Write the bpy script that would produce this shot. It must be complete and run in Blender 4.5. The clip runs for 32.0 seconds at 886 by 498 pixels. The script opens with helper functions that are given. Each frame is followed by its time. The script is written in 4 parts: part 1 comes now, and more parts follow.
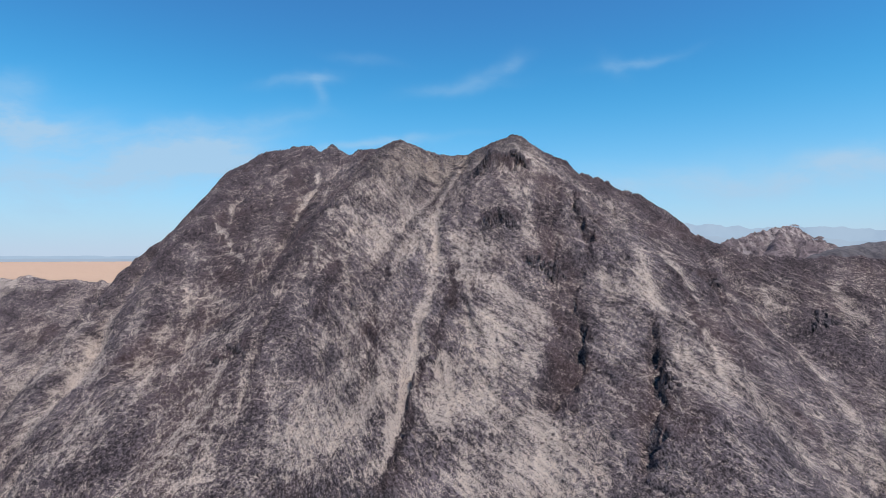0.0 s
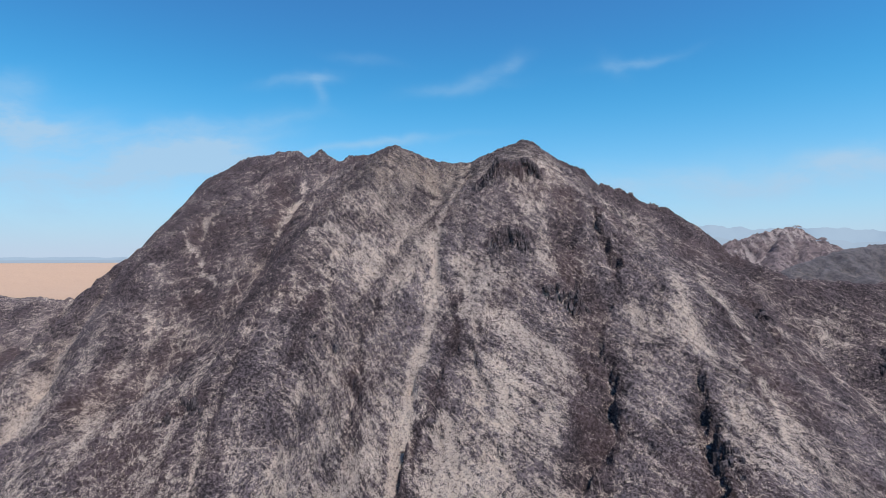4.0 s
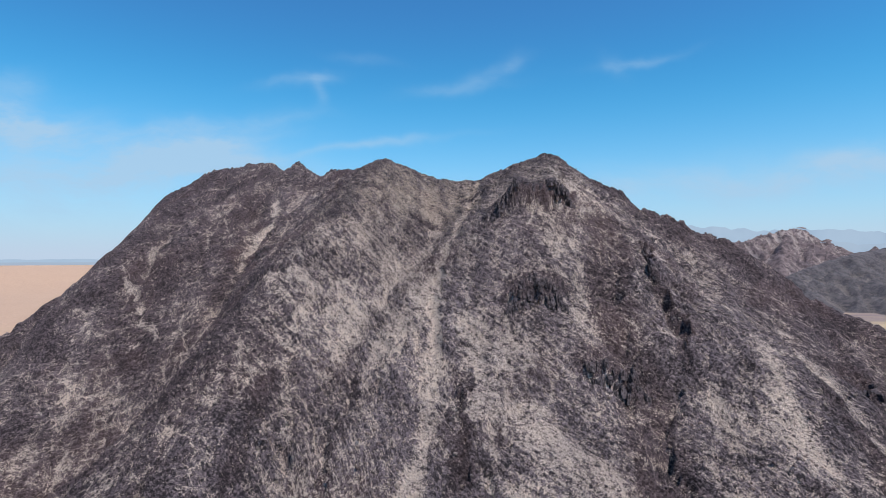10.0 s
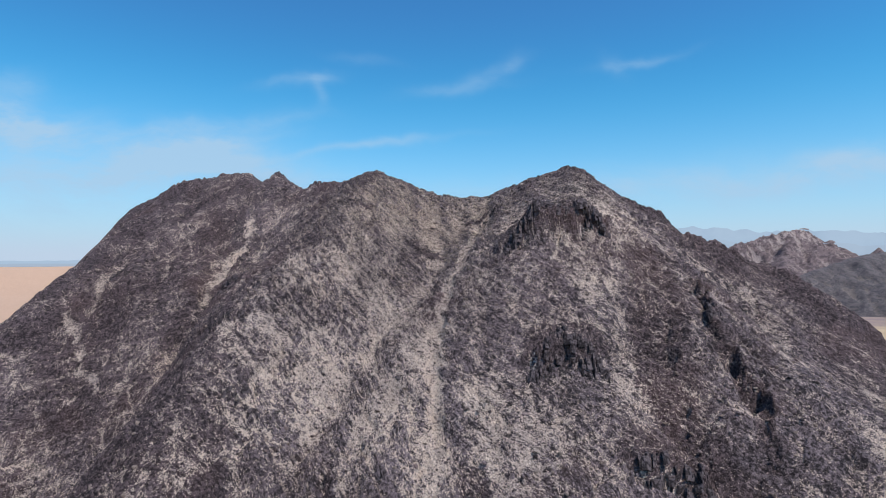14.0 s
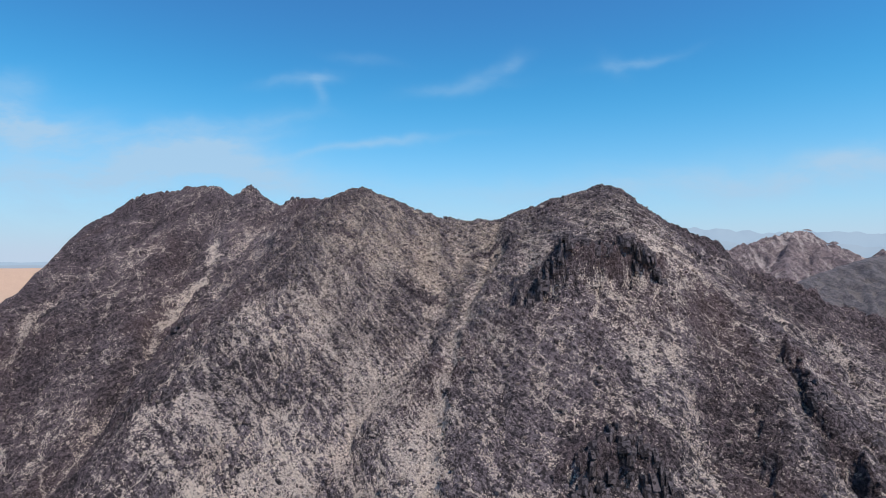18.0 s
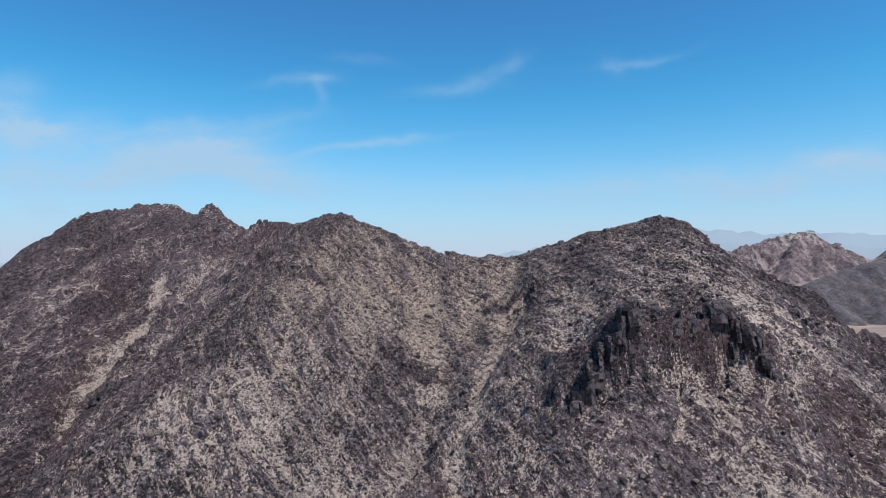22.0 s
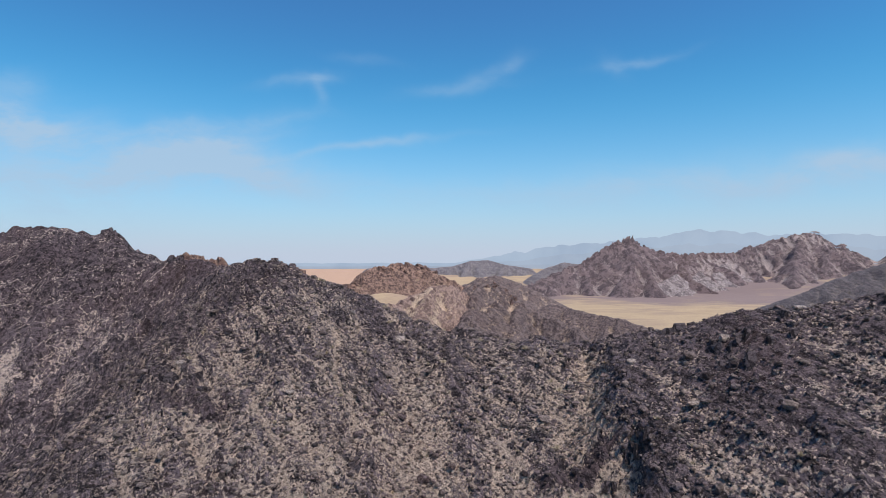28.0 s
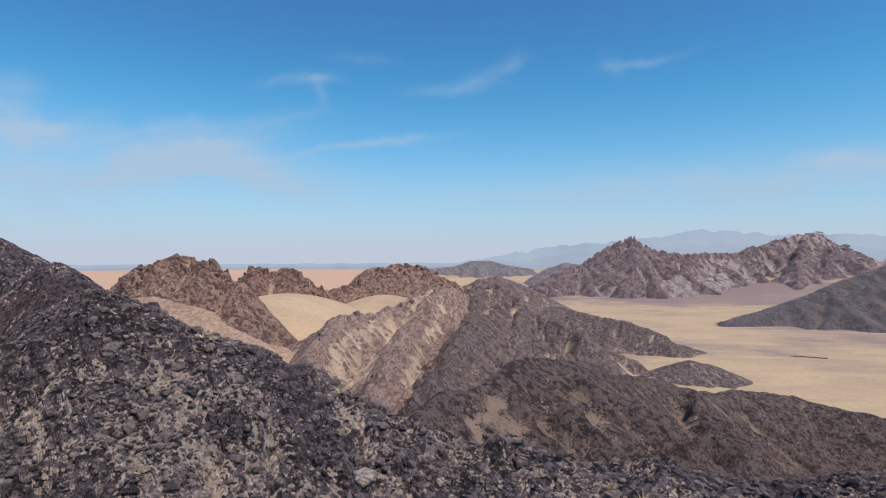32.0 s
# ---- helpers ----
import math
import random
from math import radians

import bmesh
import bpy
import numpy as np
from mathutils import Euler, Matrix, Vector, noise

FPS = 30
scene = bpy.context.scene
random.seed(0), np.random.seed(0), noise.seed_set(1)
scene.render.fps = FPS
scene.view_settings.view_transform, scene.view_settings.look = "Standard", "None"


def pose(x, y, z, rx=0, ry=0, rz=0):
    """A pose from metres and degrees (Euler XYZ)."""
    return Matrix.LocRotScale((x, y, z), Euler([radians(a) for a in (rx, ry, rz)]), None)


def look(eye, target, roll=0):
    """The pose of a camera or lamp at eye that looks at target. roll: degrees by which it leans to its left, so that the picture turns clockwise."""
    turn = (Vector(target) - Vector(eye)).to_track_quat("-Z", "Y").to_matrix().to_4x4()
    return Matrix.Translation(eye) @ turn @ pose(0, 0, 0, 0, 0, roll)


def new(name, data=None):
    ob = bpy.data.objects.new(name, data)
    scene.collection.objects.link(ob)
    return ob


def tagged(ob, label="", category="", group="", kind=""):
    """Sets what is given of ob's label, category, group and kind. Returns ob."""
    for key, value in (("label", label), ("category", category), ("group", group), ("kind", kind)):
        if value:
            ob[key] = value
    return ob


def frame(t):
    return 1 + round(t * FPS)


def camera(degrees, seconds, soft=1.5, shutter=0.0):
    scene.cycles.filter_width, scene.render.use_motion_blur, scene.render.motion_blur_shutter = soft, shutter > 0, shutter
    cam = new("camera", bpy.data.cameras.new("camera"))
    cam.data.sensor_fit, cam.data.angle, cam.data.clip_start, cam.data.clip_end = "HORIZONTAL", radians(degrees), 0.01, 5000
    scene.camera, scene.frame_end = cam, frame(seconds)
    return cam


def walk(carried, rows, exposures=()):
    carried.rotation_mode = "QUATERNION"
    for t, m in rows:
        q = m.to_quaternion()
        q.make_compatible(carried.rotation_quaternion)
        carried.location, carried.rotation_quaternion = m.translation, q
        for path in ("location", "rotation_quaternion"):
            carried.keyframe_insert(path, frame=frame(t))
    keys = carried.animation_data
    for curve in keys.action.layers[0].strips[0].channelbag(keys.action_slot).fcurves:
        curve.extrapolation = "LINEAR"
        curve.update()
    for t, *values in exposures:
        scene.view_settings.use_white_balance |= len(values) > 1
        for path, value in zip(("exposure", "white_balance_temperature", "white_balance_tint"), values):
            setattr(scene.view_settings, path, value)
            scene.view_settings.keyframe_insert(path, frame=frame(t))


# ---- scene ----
cam = camera(74.0, 32.0, soft=0.6)
TILT = 0.8
PATH = [
    (0, 0.0, 0.0, 170.0), (1, 0.04, 8.23, 172.21), (2, 0.03, 16.42, 174.46), (3, -0.05, 24.6, 176.73), (3.5, -0.1, 28.69, 177.87),
    (5.5, -0.41, 45.4, 182.49), (6, -0.49, 49.59, 183.7), (7, -0.58, 57.95, 186.18), (8, -0.6, 66.2, 188.66), (9, -0.62, 74.29, 191.05),
    (10, -0.66, 82.33, 193.37), (11, -0.76, 90.42, 195.68), (12, -0.9, 98.56, 197.99), (13, -1.03, 106.79, 200.29), (14, -1.14, 115.06, 202.58),
    (14.5, -1.19, 119.21, 203.73), (16.5, -1.23, 135.65, 208.35), (17, -1.25, 139.68, 209.46), (18, -1.31, 147.8, 211.65),
    (19, -1.37, 155.96, 213.84), (20, -1.41, 164.18, 216.07), (21, -1.47, 172.43, 218.36), (22, -1.53, 180.7, 220.69),
    (23, -1.61, 188.94, 223.04), (24, -1.69, 197.2, 225.32), (25, -1.77, 205.5, 227.46), (25.5, -1.84, 209.62, 228.35),
    (27.5, -2.44, 226.0, 229.45), (28, -2.56, 230.16, 229.73), (29, -2.72, 238.52, 230.30), (30, -2.9, 246.97, 230.74),
    (31, -3.12, 255.49, 231.14), (32, -3.36, 264.04, 231.56),
]
walk(cam, [(t, pose(x, y, z, 90 + TILT, 0, 0)) for t, x, y, z in PATH], exposures=[(0.0, 0.0, 6400, 10), (19.0, 0.0, 6400, 10), (26.0, -0.05, 6600, 13), (32.0, -0.12, 6850, 17)])


def node(tree, kind, inputs=None, **props):
    """A node with its properties set and its inputs given as values or as sockets."""
    n = tree.nodes.new(kind)
    for key, value in props.items():
        setattr(n, key, value)
    for key, value in (inputs or {}).items():
        if isinstance(value, bpy.types.NodeSocket):
            tree.links.new(value, n.inputs[key])
        else:
            n.inputs[key].default_value = value
    return n


def maths(tree, op, a, b=0.0, c=0.0, clamp=False):
    return node(tree, "ShaderNodeMath", {0: a, 1: b, 2: c}, operation=op, use_clamp=clamp).outputs[0]


def blend(tree, fac, a, b, mode="MIX"):
    n = node(tree, "ShaderNodeMix", {"Factor": fac}, data_type="RGBA", blend_type=mode)
    for k, value in ((6, a), (7, b)):
        if isinstance(value, bpy.types.NodeSocket):
            tree.links.new(value, n.inputs[k])
        else:
            n.inputs[k].default_value = (*value, 1)
    return n.outputs[2]


def ramp(tree, fac, lo, hi):
    return node(tree, "ShaderNodeMapRange", {"Value": fac, "From Min": lo, "From Max": hi}, interpolation_type="SMOOTHSTEP").outputs[0]


# ---- daylight: high sun from the right and behind, blue sky with thin cirrus ----
SUN_TO = Vector((0.40, -0.33, 0.855)).normalized()
SUN_ELEVATION = math.asin(SUN_TO.z)
SUN_ROTATION = math.atan2(SUN_TO.x, SUN_TO.y)
sun_data = bpy.data.lights.new("sun", "SUN")
sun_data.energy, sun_data.angle, sun_data.color = 5.0, radians(0.53), (1.0, 0.92, 0.84)
sun = new("sun", sun_data)
sun.matrix_world = look(SUN_TO * 1000, (0, 0, 0))

world = bpy.data.worlds.new("sky")
scene.world = world
world.use_nodes = True
W = world.node_tree
W.nodes.clear()
sky = node(W, "ShaderNodeTexSky", sky_type="NISHITA", sun_disc=False, sun_elevation=SUN_ELEVATION, sun_rotation=SUN_ROTATION,
           altitude=1200.0, air_density=1.0, dust_density=0.4, ozone_density=2.2)
way = node(W, "ShaderNodeTexCoord").outputs["Generated"]
sep = node(W, "ShaderNodeSeparateXYZ", {0: way})
ahead = maths(W, "MAXIMUM", maths(W, "ABSOLUTE", sep.outputs[1]), 0.05)
u_sky = maths(W, "DIVIDE", sep.outputs[0], ahead)
v_sky = maths(W, "DIVIDE", sep.outputs[2], ahead)
flat = node(W, "ShaderNodeCombineXYZ", {0: u_sky, 1: v_sky, 2: 0.0}).outputs[0]
warp = node(W, "ShaderNodeTexNoise", {"Vector": flat, "Scale": 5.0, "Detail": 4.0, "Roughness": 0.55})
warped = node(W, "ShaderNodeVectorMath", {0: warp.outputs["Color"], 1: (0.5, 0.5, 0.5)}, operation="SUBTRACT").outputs[0]
warped = node(W, "ShaderNodeVectorMath", {0: warped, "Scale": 0.085}, operation="SCALE").outputs[0]
warped = node(W, "ShaderNodeVectorMath", {0: flat, 1: warped}, operation="ADD").outputs[0]
wsep = node(W, "ShaderNodeSeparateXYZ", {0: warped})
WU, WV = wsep.outputs[0], wsep.outputs[1]


def wisp(u, v, length, width, degrees, strength):
    """One soft streak of cirrus: centre, half length and half width as slopes, and its lean."""
    c, s = math.cos(radians(degrees)), math.sin(radians(degrees))
    du, dv = maths(W, "SUBTRACT", WU, u), maths(W, "SUBTRACT", WV, v)
    a = maths(W, "ADD", maths(W, "MULTIPLY", du, c / length), maths(W, "MULTIPLY", dv, s / length))
    b = maths(W, "ADD", maths(W, "MULTIPLY", du, -s / width), maths(W, "MULTIPLY", dv, c / width))
    r = maths(W, "ADD", maths(W, "MULTIPLY", a, a), maths(W, "MULTIPLY", b, b))
    return maths(W, "MULTIPLY", maths(W, "EXPONENT", maths(W, "MULTIPLY", r, -1.0)), strength)


WISPS = [(-0.262, 0.296, 0.052, 0.010, 8, 0.20), (-0.218, 0.300, 0.030, 0.012, 10, 0.22), (-0.222, 0.276, 0.010, 0.026, 20, 0.22), (0.02, 0.292, 0.085, 0.012, 8, 0.16), (0.085, 0.318, 0.045, 0.012, 27, 0.20),
         (0.115, 0.338, 0.022, 0.014, 40, 0.12), (0.345, 0.340, 0.075, 0.009, 11, 0.22), (0.29, 0.330, 0.03, 0.016, -35, 0.10), (-0.14, 0.340, 0.05, 0.010, -5, 0.10),
         (-0.72, 0.232, 0.12, 0.040, -16, 0.80), (-0.72, 0.305, 0.05, 0.02, 0, 0.20), (-0.48, 0.212, 0.10, 0.014, 8, 0.34), (-0.32, 0.226, 0.08, 0.010, 6, 0.24),
         (-0.46, 0.172, 0.15, 0.024, 12, 0.90), (-0.36, 0.150, 0.16, 0.030, -8, 0.85), (-0.14, 0.184, 0.14, 0.007, 6, 0.40), (-0.75, 0.13, 0.3, 0.08, 0, 0.5),
         (0.68, 0.150, 0.22, 0.026, 9, 0.75), (0.40, 0.130, 0.22, 0.028, 5, 0.42), (0.1, 0.110, 0.3, 0.02, 0, 0.25)]
cloud = 0.0
for spec in WISPS:
    cloud = maths(W, "ADD", wisp(*spec), cloud)
stretch = node(W, "ShaderNodeMapping", {"Vector": warped, "Scale": (3.0, 9.0, 1.0), "Rotation": (0, 0, radians(-8))}).outputs[0]
fibres = node(W, "ShaderNodeTexNoise", {"Vector": stretch, "Scale": 2.2, "Detail": 6.0, "Roughness": 0.6}).outputs["Fac"]
cloud = maths(W, "MULTIPLY", maths(W, "MULTIPLY", cloud, 1.5), maths(W, "ADD", maths(W, "MULTIPLY", ramp(W, fibres, 0.25, 0.75), 0.75), 0.25))
cloud = maths(W, "MINIMUM", cloud, 0.85)
up = sep.outputs[2]
haze = maths(W, "MULTIPLY", maths(W, "EXPONENT", maths(W, "MULTIPLY", maths(W, "POWER", maths(W, "MAXIMUM", up, 0.0), 1.6), -23.0)), 0.97)
SKY_GAIN, SKY_TINT, HAZE_COLOUR, CLOUD_COLOUR = 0.130, (0.34, 0.92, 1.24), (0.54, 0.63, 0.775), (0.42, 0.61, 0.80)
blue = node(W, "ShaderNodeVectorMath", {0: sky.outputs[0], 1: tuple(SKY_GAIN * c for c in SKY_TINT)}, operation="MULTIPLY").outputs[0]
clear = ramp(W, up, 0.42, 0.22)
blue = node(W, "ShaderNodeVectorMath", {0: blue, 1: blend(W, clear, (1.0, 1.0, 1.0), (0.56, 1.12, 1.01))}, operation="MULTIPLY").outputs[0]
air = blend(W, haze, blue, HAZE_COLOUR)
air = blend(W, cloud, air, CLOUD_COLOUR)
back = node(W, "ShaderNodeBackground", {"Color": air, "Strength": 1.0})
node(W, "ShaderNodeOutputWorld", {"Surface": back.outputs[0]})

# ---- relief: noise and ridge lines ----
def lattice(ix, iy, seed):
    h = (ix * 374761393 + iy * 668265263 + seed * 974711) & 0xFFFFFFFF
    h = ((h ^ (h >> 13)) * 1274126177) & 0xFFFFFFFF
    return ((h ^ (h >> 16)) & 0xFFFF) * (2 * math.pi / 65536)


def gnoise(x, y, seed=0):
    """Gradient noise, about -0.7 to 0.7."""
    ix, iy = np.floor(x).astype(np.int64), np.floor(y).astype(np.int64)
    fx, fy = x - ix, y - iy
    u, v = fx * fx * (3 - 2 * fx), fy * fy * (3 - 2 * fy)
    total = 0.0
    for dx in (0, 1):
        for dy in (0, 1):
            a = lattice(ix + dx, iy + dy, seed)
            g = np.cos(a) * (fx - dx) + np.sin(a) * (fy - dy)
            total = total + g * (u if dx else 1 - u) * (v if dy else 1 - v)
    return total


def fbm(x, y, octaves, seed=0, gain=0.5):
    total, amp = 0.0, 1.0
    for k in range(octaves):
        total = total + amp * gnoise(x * 2.03 ** k + 17.3 * k, y * 2.03 ** k - 9.1 * k, seed + k)
        amp *= gain
    return total


def ridged(x, y, octaves, seed=0, gain=0.5):
    """Sharp-crested noise, about 0 to 1."""
    total, amp, norm = 0.0, 1.0, 0.0
    for k in range(octaves):
        n = 1 - np.abs(gnoise(x * 2.1 ** k + 5.7 * k, y * 2.1 ** k + 3.3 * k, seed + k)) * 2.2
        total, norm = total + amp * n, norm + amp
        amp *= gain
    return total / norm


def smooth(a, b, x):
    t = np.clip((x - a) / (b - a), 0, 1)
    return t * t * (3 - 2 * t)


def along(line, x, y):
    """Distance in plan from a line of places."""
    best = None
    for (x0, y0, _), (x1, y1, _) in zip(line, line[1:]):
        ex, ey = x1 - x0, y1 - y0
        t = np.clip(((x - x0) * ex + (y - y0) * ey) / (ex * ex + ey * ey), 0, 1)
        d = np.hypot(x - x0 - t * ex, y - y0 - t * ey)
        best = d if best is None else np.minimum(best, d)
    return best


def roof(line, x, y, slope, r):
    """The height of a ridge whose sides fall away from its line at that slope, rounded over r metres."""
    best = None
    for (x0, y0, z0), (x1, y1, z1) in zip(line, line[1:]):
        ex, ey = x1 - x0, y1 - y0
        t = np.clip(((x - x0) * ex + (y - y0) * ey) / (ex * ex + ey * ey), 0, 1)
        d = np.hypot(x - x0 - t * ex, y - y0 - t * ey)
        h = z0 + t * (z1 - z0) - slope * (np.sqrt(d * d + r * r) - r)
        best = h if best is None else np.maximum(best, h)
    return best


def blocks(x, y, seed=0):
    """Jointed rock: each cell is a flat, tilted block. Returns its height (about -1 to 1) and the distance to the joints round it."""
    ix, iy = np.floor(x).astype(np.int64), np.floor(y).astype(np.int64)
    near, second, height = np.full(x.shape, 9.0), np.full(x.shape, 9.0), np.zeros(x.shape)
    for dx in (-1, 0, 1):
        for dy in (-1, 0, 1):
            a = lattice(ix + dx, iy + dy, seed)
            b = lattice(ix + dx, iy + dy, seed + 501)
            ox, oy = ix + dx + 0.5 + 0.42 * np.cos(a), iy + dy + 0.5 + 0.42 * np.sin(b)
            ex, ey = x - ox, y - oy
            d = ex * ex + ey * ey
            closer = d < near
            second = np.where(closer, near, np.minimum(second, d))
            height = np.where(closer, np.cos(3 * b) * 0.7 + 0.9 * (np.cos(2 * a) * ex + np.sin(2 * a) * ey), height)
            near = np.where(closer, d, near)
    return height, np.sqrt(second) - np.sqrt(near)


def smax(a, b, k):
    return 0.5 * (a + b + np.sqrt((a - b) ** 2 + k * k))


SUMMIT = [(-132, 368, 53.8), (-105, 356, 64.8), (-90, 350, 66.2), (-77, 344.5, 66.5), (-69, 340, 61.6), (-63.5, 337.5, 66), (-58.5, 333.5, 58.5), (-52, 330, 58.4), (-46, 327, 60.0), (-32, 310, 58.8),
          (-21.7, 296, 59), (-13, 297, 55.8), (-6.5, 296, 53.4), (0, 295, 52.7), (6, 294, 52.5), (12.5, 291.5, 52.6), (19, 286, 53.8), (24, 282, 55.2), (29, 277.5, 56.4), (34.5, 273, 57)]
EAST = [(34.5, 273, 57), (37, 272.5, 53.6), (45, 273, 48.3), (52.8, 273.7, 44.2), (60, 272, 41.2), (72, 272, 37.6), (90, 272, 30.4), (102, 268, 19.5), (112, 264, 9.8),
        (125, 250, 5), (142, 240, 1.5), (175, 232, 0), (230, 222, -10), (300, 200, -40)]
WEST = [(-132, 368, 55), (-140, 340, 30), (-145, 315, 14), (-155, 292, -3), (-163, 275, -17.4), (-178, 255, -40), (-195, 230, -62)]
CENTRE_RIB = [(-1, 252, 25), (1.4, 235, 19.5), (3, 205, 4.5), (1.8, 181, -13), (-4, 166, -30), (-12, 148, -52), (-20, 125, -78)]
BOWL_RIB = [(-23, 292, 55), (-33, 263, 36), (-44, 234, 20), (-47, 219, 8), (-50, 200, -7), (-56, 180, -30), (-70, 140, -72)]
LEFT_RIB = [(-78, 345, 66), (-95, 320, 45), (-111, 298, 30.5), (-115, 270, 2), (-120, 245, -20), (-125, 215, -40), (-130, 180, -65)]
MASSIF_RIB = [(-78, 345, 66), (-86, 318, 52), (-91, 297, 38), (-103, 282, 22), (-108, 265, 2)]
CLIFF_RIB = [(34.5, 273, 57), (30, 259, 48), (23, 252, 44), (20, 244, 35.5), (19.5, 234, 28), (20, 228, 24), (23, 218, 5), (27, 200, -18), (30, 182, -34), (32, 165, -48), (38, 140, -66)]
RIGHT_RIB = [(52, 274, 46), (51, 239, 26), (53, 216, 12), (53.5, 208, 4.5), (57, 198, -6), (60, 188, -16), (61, 162, -31), (70, 135, -60)]
OUTER_RIB = [(90, 272, 29), (75, 240, 10.5), (100, 222, -17), (105, 174, -52), (115, 140, -80)]
FAR_RIB = [(110, 265, 13), (103, 231, -3.5), (104, 223, -17)]
EAST_RIB = [(142, 240, 1.5), (150, 210, -30), (160, 170, -60)]
WEST_RIB = [(-162, 278, -20), (-152, 240, -36), (-148, 218, -46), (-150, 190, -66), (-160, 160, -88)]
REAR_RIB = [(-86, 358, 65.2), (-84, 371, 64.4), (-77, 374, 60.6), (-66, 380, 51), (-50, 388, 38), (-20, 410, 14)]
SADDLE_RIB = [(19, 286, 52.3), (20, 296, 50.2), (25, 301, 48.5)]
BACK_RIDGE = [(-420, 380, -20), (-300, 377, -15), (-265, 375, -12.5), (-217, 378, -16), (-185, 384, -22)]
RIBS = [CENTRE_RIB, BOWL_RIB, LEFT_RIB, CLIFF_RIB, MASSIF_RIB, RIGHT_RIB, OUTER_RIB, FAR_RIB, EAST_RIB, WEST_RIB, REAR_RIB, SADDLE_RIB, BACK_RIDGE]
EYE = 170.0


def broad(x, y):
    """The mountain's large form, in metres above the first camera."""
    h = -156.0 + 0 * x
    steep = 1 + 0.45 * smooth(-118, -150, x)
    for line, slope, r in [(SUMMIT, 0.82, 2.0), (EAST, 0.9, 2.5), (WEST, 0.9, 3.0)] + [(rib, 0.74 if k == 3 else 0.86, 4.0) for k, rib in enumerate(RIBS)]:
        h = smax(h, roof(line, x, y, slope * steep, r), 0.7)
    return h

SWELLS = [[-0.9, -1.6, -3.3, 2.8, -9.2, 2.1, -1.4],
          [-4.1, 4.5, 0.2, 2.8, 6.6, 0.1, 0.7],
          [-0.0, 5.1, -6.0, -29.0, -7.1, -0.8, -1.8],
          [-14.4, -3.4, 4.0, 0.6, 10.2, -12.2, 2.1],
          [0.3, -1.0, -5.6, 2.3, -5.1, 5.5, 1.4],
          [-24.0, 10.9, -11.5, -1.9, 2.0, -2.9, -5.2],
          [-5.6, -8.4, -13.1, 6.7, -2.7, 2.4, 3.1],
          [16.0, -15.9, 17.7, -11.7, -2.7, 8.1, 1.8],
          [-32.5, 5.0, -6.5, -2.5, 4.6, -5.5, -0.4]]
# debris fans: plan place, reach, strength
BOWL_FANS = [(-38, 236, 9, 0.65), (-25, 237, 11, 0.58), (-11, 227, 8, 0.5), (-23, 257, 10, 0.42), (-8, 255, 9, 0.4), (-48, 238, 7, 0.6), (-14, 246, 11, 0.55), (-4, 235, 5, 0.7), (-34, 250, 7, 0.35)]
FACE_FANS = [(6, 222, 6, 0.55), (8, 200, 9, 0.85), (17, 193, 11, 0.85), (27, 186, 9, 0.85), (14, 177, 11, 0.8), (25, 172, 11, 0.8), (5, 160, 10, 0.65), (23, 150, 15, 0.75), (13, 213, 10, 0.75),
             (30, 236, 11, 0.42), (46, 232, 8, 0.4), (8, 244, 6, 0.35), (38, 259, 7, 0.75), (45, 252, 7, 0.65), (32, 265, 5, 0.6), (52, 246, 7, 0.5), (36, 222, 7, 0.4), (57, 202, 6, 0.65), (69, 198, 9, 0.7), (76, 190, 9, 0.6), (84, 176, 14, 0.5), (40, 246, 7, 0.55), (60, 236, 9, 0.35), (70, 165, 12, 0.45)]
LEFT_FANS = [(-284, 367, 9, 1.0), (-271, 371, 5, 0.9), (-165, 250, 22, 0.45), (-148, 225, 22, 0.55), (-118, 172, 22, 0.5), (-69, 166, 14, 0.45), (-42, 157, 16, 0.5), (-21, 168, 12, 0.5), (-78, 274, 7, 0.5), (-100, 195, 16, 0.35), (-30, 186, 10, 0.25)]
SADDLE_FANS = [(12, 288, 4, 0.6), (11, 280, 4, 0.55), (8, 270, 5, 0.6), (-8, 281, 9, 0.4), (-22, 284, 7, 0.35), (-6, 290, 6, 0.35), (-25, 270, 8, 0.4), (26, 270, 6, 0.35),
               (14, 264, 6, 0.45), (-12, 268, 8, 0.4), (-12, 282, 18, 0.45), (5, 278, 13, 0.5), (22, 271, 9, 0.42), (-28, 280, 9, 0.4)]
CLEFTS = []


def cleft(depth, width, debris, *line):
    """A chute or cleft down the face: how deep and wide it is, the debris in it, and its plan line."""
    CLEFTS.append(([(x, y, 0) for x, y in line], depth, width, debris))


cleft(7.0, 6.0, 0.0, (46, 248), (40, 228), (43, 205), (42, 186), (32, 165))
cleft(2.2, 2.2, 0.85, (12, 289), (7, 267), (0, 251), (-3, 231), (-2.5, 217), (-3, 205), (-4, 190), (-7, 176), (-10, 165), (-14, 148))
cleft(2.8, 1.1, 0.0, (54.5, 249), (52, 236), (52.5, 228), (53.5, 220))
cleft(1.3, 1.4, 0.0, (53.5, 220), (51.5, 210), (44, 203), (44.5, 190), (42, 178))
cleft(3.2, 2.4, 0.0, (66, 188), (63, 176), (60, 165), (55, 152), (48, 138))
cleft(2.4, 2.2, 0.0, (111, 258), (107, 240), (100, 218), (96, 200))
cleft(4.5, 4.0, 0.1, (-59, 324), (-66, 310), (-70, 302), (-72, 288), (-74, 272))
cleft(1.2, 1.6, 1.0, (-66, 330), (-68, 312), (-72, 302), (-74, 292))
cleft(1.0, 1.4, 0.95, (-114, 290), (-104, 279), (-92, 268))
